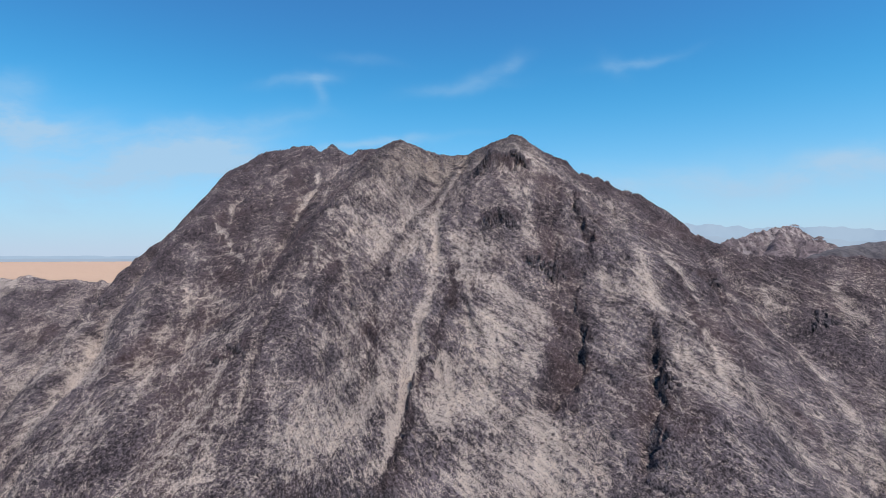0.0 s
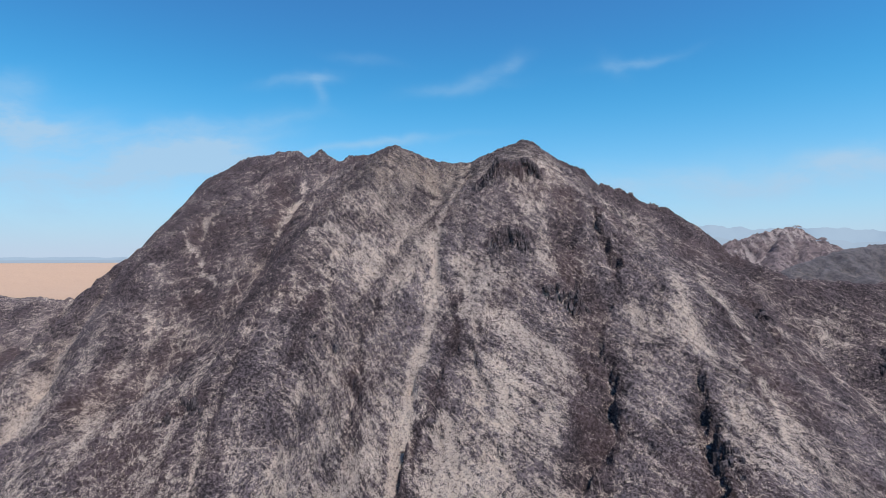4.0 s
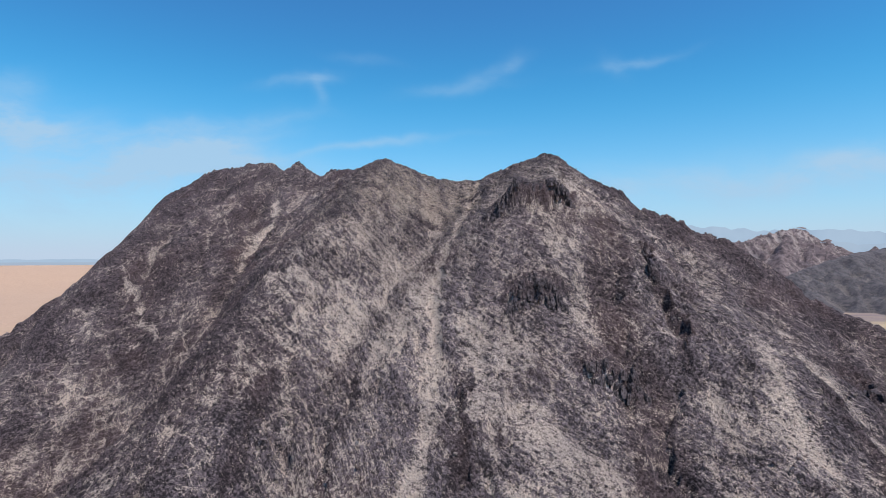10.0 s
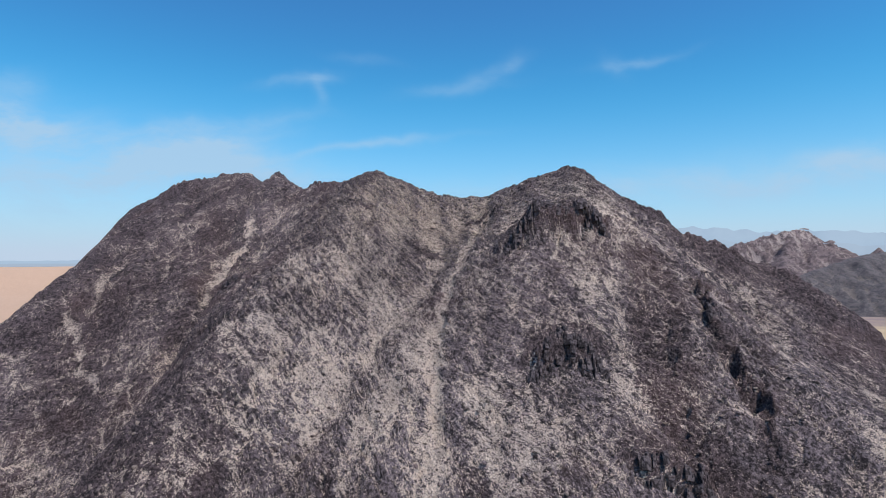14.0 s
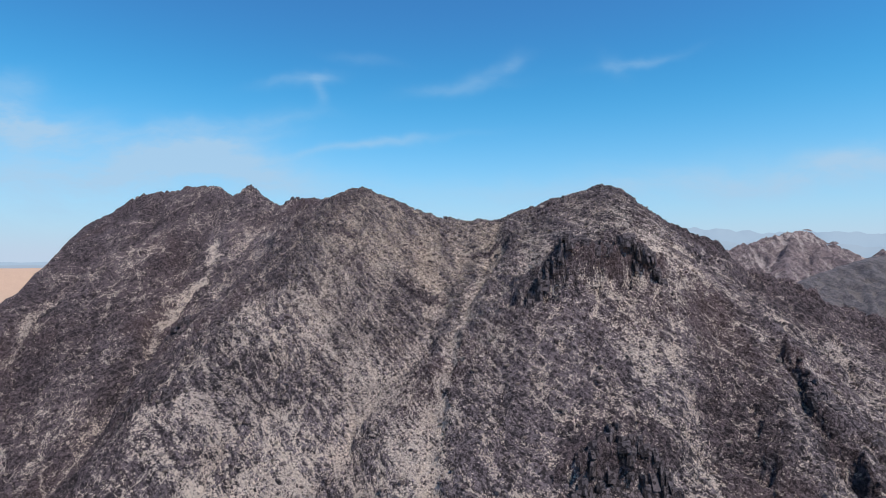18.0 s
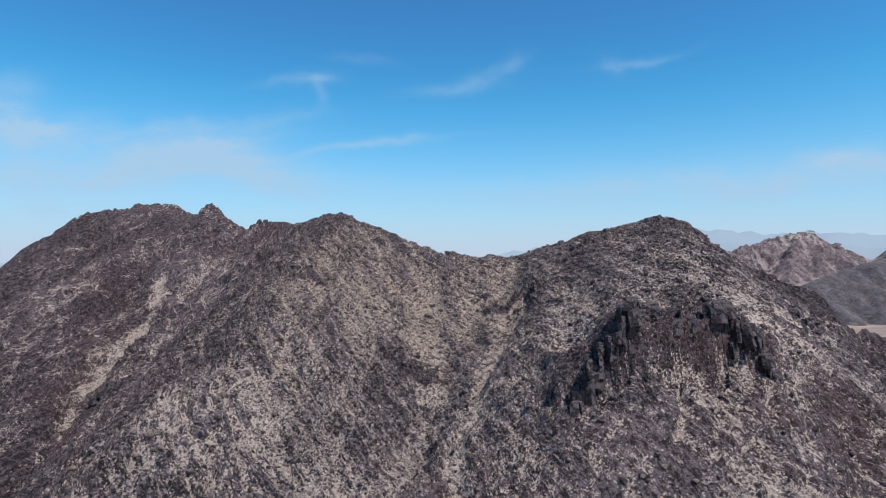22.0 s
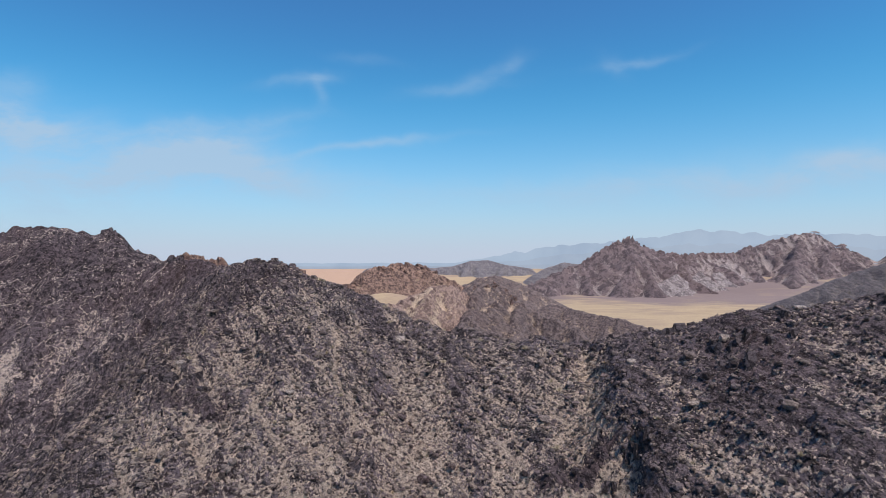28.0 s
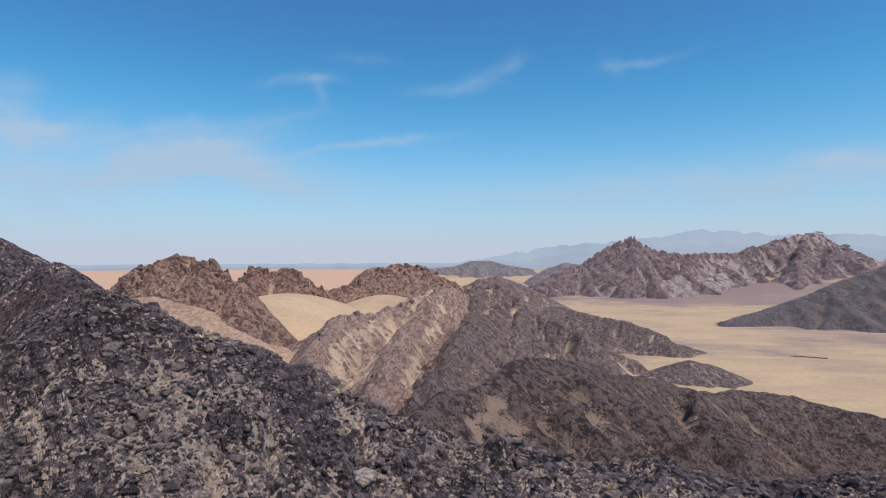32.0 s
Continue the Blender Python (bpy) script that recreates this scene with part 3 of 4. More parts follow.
    height = maths(t, "SUBTRACT", height, maths(t, "ADD", maths(t, "MULTIPLY", stone.outputs["Distance"], 0.22), maths(t, "MULTIPLY", chip.outputs["Distance"], 0.10)))
    normal = node(t, "ShaderNodeBump", {"Height": height, "Strength": 1.0, "Distance": 1.3}).outputs[0]
    finish(t, colour, 0.9, normal)
    return m


ROCK = face_material()
BOULDER = rock_material("boulder_rock", (0.050, 0.038, 0.041), (0.250, 0.195, 0.200), (0.62, 0.51, 0.42), size=1.0, attribute=False, scree=0.10, streak=0.3, islands=0.5)
CRAG = rock_material("crag_rock", (0.030, 0.024, 0.027), (0.125, 0.102, 0.110), (0.30, 0.245, 0.225), size=0.8, attribute=False, scree=0.05, streak=0.3, lean=70, rust=0.05)
DARK_HILL = rock_material("dark_hill_rock", (0.040, 0.029, 0.028), (0.155, 0.116, 0.107), (0.42, 0.31, 0.24), size=3.0, streak=0.4, rust=0.3)
MID_HILL = rock_material("peaked_hill_rock", (0.085, 0.064, 0.064), (0.21, 0.162, 0.152), (0.58, 0.44, 0.33), size=6.0, streak=0.4, rust=0.3)
BROWN_HILL = rock_material("brown_hill_rock", (0.19, 0.13, 0.115), (0.40, 0.285, 0.235), (0.74, 0.57, 0.42), size=7.0, streak=0.6, lean=50, rust=0.3)
TAN_SLOPE = rock_material("tan_slope_rock", (0.24, 0.165, 0.12), (0.38, 0.275, 0.195), (0.52, 0.39, 0.27), size=6.0, bump=0.5, streak=0.6, lean=20, rust=0.2)
RED_HILL = rock_material("red_crag_rock", (0.11, 0.070, 0.062), (0.36, 0.235, 0.180), (0.66, 0.47, 0.32), size=7.0, streak=0.4, rust=0.5)
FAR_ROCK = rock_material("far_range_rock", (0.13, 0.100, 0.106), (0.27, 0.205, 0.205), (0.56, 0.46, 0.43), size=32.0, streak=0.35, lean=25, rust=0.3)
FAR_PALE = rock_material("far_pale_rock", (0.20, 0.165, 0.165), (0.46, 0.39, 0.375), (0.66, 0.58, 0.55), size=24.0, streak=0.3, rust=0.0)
# mesa rock: pale, greyed colours carry the haze of distance
FAR_HAZY = rock_material("far_mesa_hazed_rock", (0.20, 0.185, 0.20), (0.27, 0.245, 0.25), (0.40, 0.36, 0.35), size=30.0, streak=0.2, rust=0.0)
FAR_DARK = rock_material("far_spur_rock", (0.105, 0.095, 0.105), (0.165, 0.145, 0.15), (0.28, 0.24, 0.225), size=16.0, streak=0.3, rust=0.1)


def sand_material():
    m, t = material("desert_sand")
    place = node(t, "ShaderNodeTexCoord").outputs["Object"]
    big = node(t, "ShaderNodeTexNoise", {"Vector": place, "Scale": 0.0022, "Detail": 6.0, "Roughness": 0.6, "Distortion": 0.8}).outputs["Fac"]
    drawn = node(t, "ShaderNodeMapping", {"Vector": place, "Rotation": (0, 0, radians(38)), "Scale": (0.004, 0.010, 0.01)}).outputs[0]
    wash = node(t, "ShaderNodeTexNoise", {"Vector": drawn, "Scale": 1.0, "Detail": 7.0, "Roughness": 0.62, "Distortion": 1.2}).outputs["Fac"]
    grain = node(t, "ShaderNodeTexNoise", {"Vector": place, "Scale": 0.12, "Detail": 6.0, "Roughness": 0.7}).outputs["Fac"]
    gravel = node(t, "ShaderNodeAttribute", attribute_name="gravel").outputs["Fac"]
    orange = node(t, "ShaderNodeAttribute", attribute_name="orange").outputs["Fac"]
    colour = blend(t, ramp(t, wash, 0.35, 0.65), (0.46, 0.35, 0.22), (0.40, 0.30, 0.195))
    colour = blend(t, orange, colour, (0.50, 0.33, 0.235))
    stony = ramp(t, maths(t, "ADD", gravel, maths(t, "MULTIPLY", maths(t, "SUBTRACT", wash, 0.5), 1.0)), 0.25, 0.90)
    colour = blend(t, stony, colour, blend(t, big, (0.20, 0.15, 0.145), (0.28, 0.215, 0.195)))
    colour = blend(t, ramp(t, grain, 0.3, 0.8), colour, blend(t, 1.0, colour, (0.80, 0.80, 0.80), "MULTIPLY"))
    normal = node(t, "ShaderNodeBump", {"Height": grain, "Strength": 0.4, "Distance": 2.0}).outputs[0]
    finish(t, colour, 0.95, normal)
    return m


SAND = sand_material()


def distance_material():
    """Far blue ranges and the hazy plain beyond everything; the haze is painted as glowing colour."""
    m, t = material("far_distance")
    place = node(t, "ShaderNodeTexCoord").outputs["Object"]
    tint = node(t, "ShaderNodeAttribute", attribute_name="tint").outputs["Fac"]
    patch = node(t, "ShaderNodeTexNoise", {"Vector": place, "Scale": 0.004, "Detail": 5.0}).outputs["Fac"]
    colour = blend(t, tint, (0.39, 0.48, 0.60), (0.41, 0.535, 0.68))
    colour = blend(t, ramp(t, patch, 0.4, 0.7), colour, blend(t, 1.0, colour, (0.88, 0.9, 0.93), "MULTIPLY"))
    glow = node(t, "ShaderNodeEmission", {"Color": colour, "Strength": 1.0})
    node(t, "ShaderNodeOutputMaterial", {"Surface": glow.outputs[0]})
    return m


DISTANCE = distance_material()

# ---- the land ----
def near_mean(z, k):
    """Heights averaged over a square of k steps to each side."""
    for axis in (0, 1):
        pad = [(k + 1, k) if axis == a else (0, 0) for a in (0, 1)]
        run = np.cumsum(np.pad(z, pad, mode="edge"), axis=axis)
        n = run.shape[axis]
        z = (np.take(run, range(2 * k + 1, n), axis) - np.take(run, range(n - 2 * k - 1), axis)) / (2 * k + 1)
    return z


def sheet(name, xs, ys, form, mat, floor=None, flat=False, hollow=(3, 12, 0.3), share=1.0):
    """A sheet of land over the plan lines xs and ys. form gives heights and named values per point; faces wholly under floor are left out."""
    gx, gy = np.meshgrid(xs, ys)
    z, values = form(gx, gy)
    if "scree" in values:
        # debris gathers in hollows and on ledges; noses and steep faces stay bare
        wide, fall = near_mean(z, hollow[1]), np.hypot(np.gradient(near_mean(z, 2), ys, axis=0), np.gradient(near_mean(z, 2), xs, axis=1))
        low = np.clip((near_mean(z, hollow[0]) - z) / hollow[2], -1, 1) * 0.30 + np.clip((wide - z) / (3 * hollow[2]), -1, 1) * 0.16
        even = (np.gradient(xs).min() / np.gradient(xs))[None, :] * (np.gradient(ys).min() / np.gradient(ys))[:, None]
        values["scree"] = np.clip(values["scree"] + share * even ** 0.7 * (low + 0.30 * np.clip(0.85 - fall, -0.7, 0.7)), 0, 1.2)
    nx, ny = len(xs), len(ys)
    idx = np.arange(nx * ny).reshape(ny, nx)
    quads = np.stack([idx[:-1, :-1], idx[:-1, 1:], idx[1:, 1:], idx[1:, :-1]], -1).reshape(-1, 4)
    co = np.stack([gx, gy, z], -1).reshape(-1, 3)
    if floor is not None:
        low = (z - floor(gx, gy)).reshape(-1) < -6.0
        quads = quads[~low[quads].all(1)]
        used = np.zeros(len(co), bool)
        used[quads] = True
        remap = np.cumsum(used) - 1
        co, quads = co[used], remap[quads]
        values = {k: np.broadcast_to(v, z.shape).reshape(-1)[used] for k, v in values.items()}
    return mesh_object(name, co, quads, mat, values, flat)


def mesh_object(name, co, faces, mat, values=None, flat=False):
    me = bpy.data.meshes.new(name)
    n, k = len(faces), faces.shape[1]
    me.vertices.add(len(co))
    me.vertices.foreach_set("co", np.ascontiguousarray(co, np.float32).ravel())
    me.loops.add(n * k)
    me.loops.foreach_set("vertex_index", np.ascontiguousarray(faces, np.int32).ravel())
    me.polygons.add(n)
    me.polygons.foreach_set("loop_start", np.arange(0, n * k, k, dtype=np.int32))
    me.polygons.foreach_set("use_smooth", np.full(n, not flat))
    for key, v in (values or {}).items():
        me.attributes.new(key, "FLOAT", "POINT").data.foreach_set("value", np.ascontiguousarray(np.broadcast_to(v, len(co)) if np.ndim(v) == 0 else np.ravel(v), np.float32))
    me.update(calc_edges=True)
    me.materials.append(mat)
    return new(name, me)


def graded(lo, hi, a, b, fine, coarse):
    """Plan lines from lo to hi: fine steps between a and b, growing to coarse ones outside."""
    out = list(np.arange(a, b, fine))
    step, p = fine, a
    while p > lo:
        step = min(step * 1.02, coarse)
        p -= step
        out.insert(0, p)
    step, p = fine, out[-1]
    while p < hi:
        step = min(step * 1.02, coarse)
        p += step
        out.append(p)
    return np.array(out)


def plain_height(x, y):
    z = 33 - 0.008 * np.clip(y, 0, 3600)
    z = z + np.maximum(142 * np.exp(-((x + 290) / 260) ** 2 - ((y - 1340) / 340) ** 2), 124 * np.exp(-((x + 140) / 210) ** 2 - ((y - 1620) / 300) ** 2))
    far = np.hypot(x, y)
    z = z + 135 * smooth(3300, 4950, far) ** 1.5
    return z + 2.5 * fbm(x / 260, y / 260, 3, 7) + 0.6 * fbm(x / 45, y / 45, 2, 8)


def plain_form(x, y):
    gravel = 0.15 + 0.85 * np.exp(-((x - 1500) / 1200) ** 2 - ((y - 3500) / 650) ** 2) + 0.9 * np.exp(-((x - 1500) / 650) ** 2 - ((y - 2000) / 380) ** 2)
    gravel = gravel + 0.8 * np.exp(-(x / 420) ** 2 - ((y - 700) / 420) ** 2) + 0.7 * np.exp(-((x - 250) / 350) ** 2 - ((y - 1600) / 230) ** 2)
    gravel = gravel + 0.5 * fbm(x / 300, y / 300, 3, 17) - 0.3 * smooth(0, -400, x)
    orange = smooth(200, -500, x) * smooth(1400, 2400, y) + smooth(-300, -900, x) * 0.9
    return plain_height(x, y), {"gravel": np.clip(gravel, 0, 1), "orange": np.clip(orange, 0, 1) * 0.85}


ground = sheet("ground", graded(-4950, 4950, -500, 700, 14, 60), graded(-2600, 4850, 300, 2000, 14, 50), plain_form, SAND)
tagged(ground, "sandy desert plain of tan and orange sand with dark gravel washes", "ground", kind="structure")


def mountain_sheet(x, y):
    z, scree, varnish, bed = mountain_form(x, y)
    return z, {"scree": scree, "varnish": varnish, "bed": bed}


mountain = sheet("mountain", graded(-330, 250, -98, 60, 0.33, 1.3), graded(30, 520, 126, 302, 0.34, 1.6), mountain_sheet, ROCK, plain_height, False, (3, 13, 0.22), 0.7)
tagged(mountain, "steep dark grey rocky mountain with twin summits, a saddle and pale scree chutes", "mountain", kind="structure")


def spurs(line, gap, fall, low, seed, turn=0.5):
    """Side ridges that run down from a ridge line to both sides, and fork once on the way."""
    rng = random.Random(seed)
    out = []
    for (x0, y0, z0), (x1, y1, z1) in zip(line, line[1:]):
        run = Vector((x1 - x0, y1 - y0))
        count = max(1, round(run.length / gap))
        for k in range(count):
            t = (k + rng.uniform(0.2, 0.8)) / count
            for side in (-1, 1):
                p = Vector((x0 + t * run.x, y0 + t * run.y))
                z = z0 + t * (z1 - z0) - rng.uniform(0.0, 0.04) * (z0 - low)
                if z < low + 8:
                    continue
                way = Vector((-run.y, run.x)).normalized() * side
                way.rotate(Matrix.Rotation(rng.uniform(-turn, turn), 2))
                step = (z - low) / fall / 3 * rng.uniform(0.7, 1.15)
                spur = [(p.x, p.y, z)]
                for leg in range(3):
                    way.rotate(Matrix.Rotation(rng.uniform(-0.35, 0.35), 2))
                    p, z = p + way * step, z - step * fall * (1.15, 1.0, 0.85)[leg]
                    spur.append((p.x, p.y, z))
                out.append(spur)
                (bx, by, bz) = spur[1]
                fork = Vector(way)
                fork.rotate(Matrix.Rotation(rng.choice((-0.8, 0.8)), 2))
                out.append([(bx, by, bz), (bx + fork.x * step * 1.2, by + fork.y * step * 1.2, bz - step * fall * 1.6)])
    return out


def hill(name, label, lines, slope, step, mat, rough=1.0, seed=0, reach=1.25, category="hill", r=6.0, fans=(), jag=0.0, gap=45.0, fall=0.52, bands=()):
    """A hill along ridge lines: sides of that slope, cut by gullies, standing in the plain."""
    pts = np.array([p for line in lines for p in line], float)
    lo, hi = pts.min(0), pts.max(0)
    side = (hi[2] - min(20.0, lo[2])) / slope * reach
    xs = np.arange(lo[0] - side, hi[0] + side, step)
    ys = np.arange(lo[1] - side, min(hi[1] + side * 0.8, 4900), step)
    size = (hi[2] - 10) * 0.5
    run = Vector(lines[0][-1][:2]) - Vector(lines[0][0][:2])
    ax, ay = run.normalized()

    low = float(plain_height(np.array(lo[0] + hi[0]) / 2, np.array(lo[1] + hi[1]) / 2))
    ribs = [rib for k, line in enumerate(lines) for rib in spurs(line, gap, fall, low, seed + 60 + k)]

    def form(x, y):
        wx = x + 0.10 * size * fbm(x / size, y / size, 4, seed)
        wy = y + 0.10 * size * fbm(x / size, y / size, 4, seed + 9)
        h = -60.0 + 0 * x
        for line in lines:
            h = smax(h, roof(line, wx, wy, slope, r), 1.5)
        for rib in ribs:
            h = np.maximum(h, roof(rib, wx, wy, slope, 2.0))
        rel = smooth(-5, size * 0.8, h - plain_height(x, y)) * (0.3 + 0.7 * smooth(0, size * 0.4, along(lines[0], wx, wy)))
        across, down = (wx * ax + wy * ay), (wy * ax - wx * ay)
        gully = ridged(across / (size * 0.62), down / (size * 1.9), 4, seed + 20, 0.55)
        small = ridged(x / (size * 0.3), y / (size * 0.3), 4, seed + 30, 0.6)
        h = h + rough * rel * size * (0.34 * (gully - 0.62) + 0.15 * (small - 0.6))
        h = h + jag * (ridged(x / max(16, size / 4), y / max(16, size / 4), 4, seed + 40, 0.6) - 0.5) * smooth(size * 0.5, 0, along(lines[0], wx, wy))
        loose = 0.35 * smooth(0.6, 0.3, gully) + 0.2 * smooth(size * 0.5, 0, h - plain_height(x, y)) + 0.25 * fbm(x / size, y / size, 3, seed + 50)
        for a, b, reach_of, s in fans:
            loose = loose + s * gauss(wx, wy, a, b, reach_of)
        for line, width, s in bands:
            loose = loose + s * np.exp(-(along(line, wx, wy) / width) ** 2)
        return h, {"scree": np.clip(loose, 0, 1)}

    return tagged(sheet(name, xs, ys, form, mat, plain_height, hollow=(2, 7, 0.35 * step), share=1.2), label, category)


hill("dark_hill", "low dark brown rocky hill just behind the mountain saddle",
     [[(-19, 454, 176), (0, 494, 179), (38, 534, 187), (53, 549, 181), (81, 594, 167), (126, 664, 151), (172, 714, 134), (245, 764, 116), (305, 784, 111), (358, 744, 98)],
      [(172, 714, 132), (154, 624, 138), (136, 544, 134)], [(38, 534, 185), (70, 470, 150), (110, 420, 120)]],
     0.78, 2.0, DARK_HILL, 0.75, 100, gap=70, fall=0.46, r=2.5,
     fans=[(8, 478, 16, 0.75), (22, 500, 10, 0.7), (150, 600, 30, 0.4)],
     bands=[([(60, 530, 0), (75, 490, 0), (80, 450, 0)], 4, 0.5), ([(110, 620, 0), (105, 570, 0), (100, 520, 0)], 5, 0.4)])
CRAG_WEST = hill("crag_hill", "craggy reddish-brown rock hill rising from banked sand",
     [[(-463, 1104, 187), (-445, 1124, 213), (-416, 1134, 225), (-379, 1124, 233), (-342, 1114, 222), (-298, 1094, 196)],
      [(-379, 1124, 215), (-372, 1080, 175)]],
     1.05, 3, RED_HILL, 1.0, 120, jag=20, gap=34, fall=0.75)
hill("tan_slope", "smooth tan-brown slope of bedded rock below the crags",
     [[(-470, 1078, 172), (-400, 1062, 178), (-330, 1035, 164), (-280, 965, 136), (-235, 885, 112), (-190, 800, 88)], [(-400, 1062, 174), (-385, 965, 140), (-355, 865, 105)]],
     0.5, 4, TAN_SLOPE, 0.45, 130, gap=60, fall=0.4, r=14)
CRAG_MID = hill("crag_hill", "small jagged brown rock ridge standing in sand",
     [[(-405, 1444, 188), (-380, 1454, 207), (-354, 1464, 194), (-319, 1464, 207), (-282, 1454, 184), (-240, 1444, 160)]], 1.1, 3, RED_HILL, 1.0, 140, jag=24, gap=40, fall=0.85)
CRAG_EAST = hill("crag_hill", "flat-topped orange-brown rock hill above a sand slope",
     [[(-267, 1644, 152), (-224, 1664, 163), (-194, 1694, 194), (-134, 1714, 207), (-65, 1714, 210), (-16, 1684, 184), (58, 1644, 146)]], 1.0, 3.5, RED_HILL, 1.0, 160, jag=16, gap=48, fall=0.8)
STRIPED = hill("striped_ridge", "folded brown ridge with pale tan sloping rock bands",
     [[(14, 1394, 174), (-23, 1354, 169), (-65, 1264, 155), (-119, 1164, 143), (-150, 1094, 148), (-158, 984, 131), (-153, 904, 108)],
      [(-23, 1354, 169), (-56, 1114, 127), (-67, 904, 112), (-68, 804, 100)]],
     1.0, 3, BROWN_HILL, 1.0, 180, jag=8, gap=75, fall=0.45, bands=[([(-30, 1340, 0), (-70, 1110, 0), (-95, 900, 0)], 13, 1.5), ([(-5, 1330, 0), (-30, 1110, 0), (-45, 900, 0)], 9, 1.1), ([(-90, 1200, 0), (-125, 1060, 0), (-130, 930, 0)], 12, 1.1)])
PEAKED = hill("peaked_hill", "dark grey-brown peaked hill with tan gullies",
     [[(15, 1444, 147), (56, 1484, 165), (77, 1500, 175), (117, 1500, 171), (154, 1464, 136), (191, 1414, 116), (255, 1314, 92)],
      [(77, 1500, 172), (50, 1264, 131), (8, 1024, 111), (-16, 824, 105)], [(154, 1464, 134), (120, 1250, 90), (110, 1060, 62)]],
     1.0, 3.2, MID_HILL, 1.0, 200, jag=8, gap=85, fall=0.45)
hill("low_hill", "long low dark hill reaching out onto the sand",
     [[(211, 1694, 88), (286, 1764, 107), (367, 1714, 88), (429, 1644, 80), (470, 1590, 66), (500, 1530, 44)]], 0.7, 4, MID_HILL, 1.0, 220, gap=70, fall=0.34)
hill("low_hill", "small dark mound alone on the sand plain",
     [[(395, 1270, 42), (424, 1284, 53), (450, 1274, 48)]], 0.4, 3, MID_HILL, 0.4, 240, gap=60, fall=0.3)
hill("spur", "dark mountain spur sloping down to the desert plain",
     [[(2193, 2414, 283), (1993, 2414, 263), (1504, 2264, 205), (1359, 2244, 160), (1226, 2214, 114), (1078, 2184, 72), (880, 2114, 34)],
      [(1504, 2264, 205), (1450, 2050, 110), (1420, 1850, 45)]], 0.7, 9, FAR_DARK, 0.9, 260, gap=170, fall=0.33)
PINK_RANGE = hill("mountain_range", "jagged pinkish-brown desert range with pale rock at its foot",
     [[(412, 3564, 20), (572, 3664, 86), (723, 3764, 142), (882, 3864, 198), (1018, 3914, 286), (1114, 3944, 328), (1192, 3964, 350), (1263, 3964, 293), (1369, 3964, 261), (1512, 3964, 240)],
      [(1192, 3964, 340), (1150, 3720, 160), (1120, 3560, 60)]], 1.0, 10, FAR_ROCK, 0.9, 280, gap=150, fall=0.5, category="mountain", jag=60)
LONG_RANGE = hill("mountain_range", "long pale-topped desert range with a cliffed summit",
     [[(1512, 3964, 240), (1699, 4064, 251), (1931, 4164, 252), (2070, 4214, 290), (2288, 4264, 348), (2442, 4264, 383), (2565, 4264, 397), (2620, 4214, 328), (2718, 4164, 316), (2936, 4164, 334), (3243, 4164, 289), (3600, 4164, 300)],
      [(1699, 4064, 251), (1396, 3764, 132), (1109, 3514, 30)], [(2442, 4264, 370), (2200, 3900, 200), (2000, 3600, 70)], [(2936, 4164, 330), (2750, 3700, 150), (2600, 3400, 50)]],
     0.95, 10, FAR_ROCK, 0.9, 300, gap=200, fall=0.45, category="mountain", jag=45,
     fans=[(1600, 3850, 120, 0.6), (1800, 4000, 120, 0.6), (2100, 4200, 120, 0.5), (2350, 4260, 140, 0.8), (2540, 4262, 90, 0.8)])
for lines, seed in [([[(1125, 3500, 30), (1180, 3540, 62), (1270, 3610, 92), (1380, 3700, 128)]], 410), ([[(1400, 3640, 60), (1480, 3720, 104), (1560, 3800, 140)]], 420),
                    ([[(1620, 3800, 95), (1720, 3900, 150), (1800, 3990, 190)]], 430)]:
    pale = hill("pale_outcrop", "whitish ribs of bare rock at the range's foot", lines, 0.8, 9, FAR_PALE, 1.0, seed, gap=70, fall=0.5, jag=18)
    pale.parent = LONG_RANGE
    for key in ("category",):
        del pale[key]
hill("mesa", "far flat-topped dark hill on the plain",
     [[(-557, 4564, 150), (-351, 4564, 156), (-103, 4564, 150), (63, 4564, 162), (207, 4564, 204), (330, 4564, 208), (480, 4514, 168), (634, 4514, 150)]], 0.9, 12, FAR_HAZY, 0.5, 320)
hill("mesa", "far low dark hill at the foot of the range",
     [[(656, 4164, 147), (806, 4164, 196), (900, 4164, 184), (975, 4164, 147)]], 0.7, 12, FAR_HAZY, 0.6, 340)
hill("low_hill", "low brown hill in the sand valley",
     [[(93, 2714, 112), (154, 2744, 140), (227, 2764, 151), (287, 2764, 134), (352, 2714, 100)]], 0.5, 8, MID_HILL, 0.9, 360)


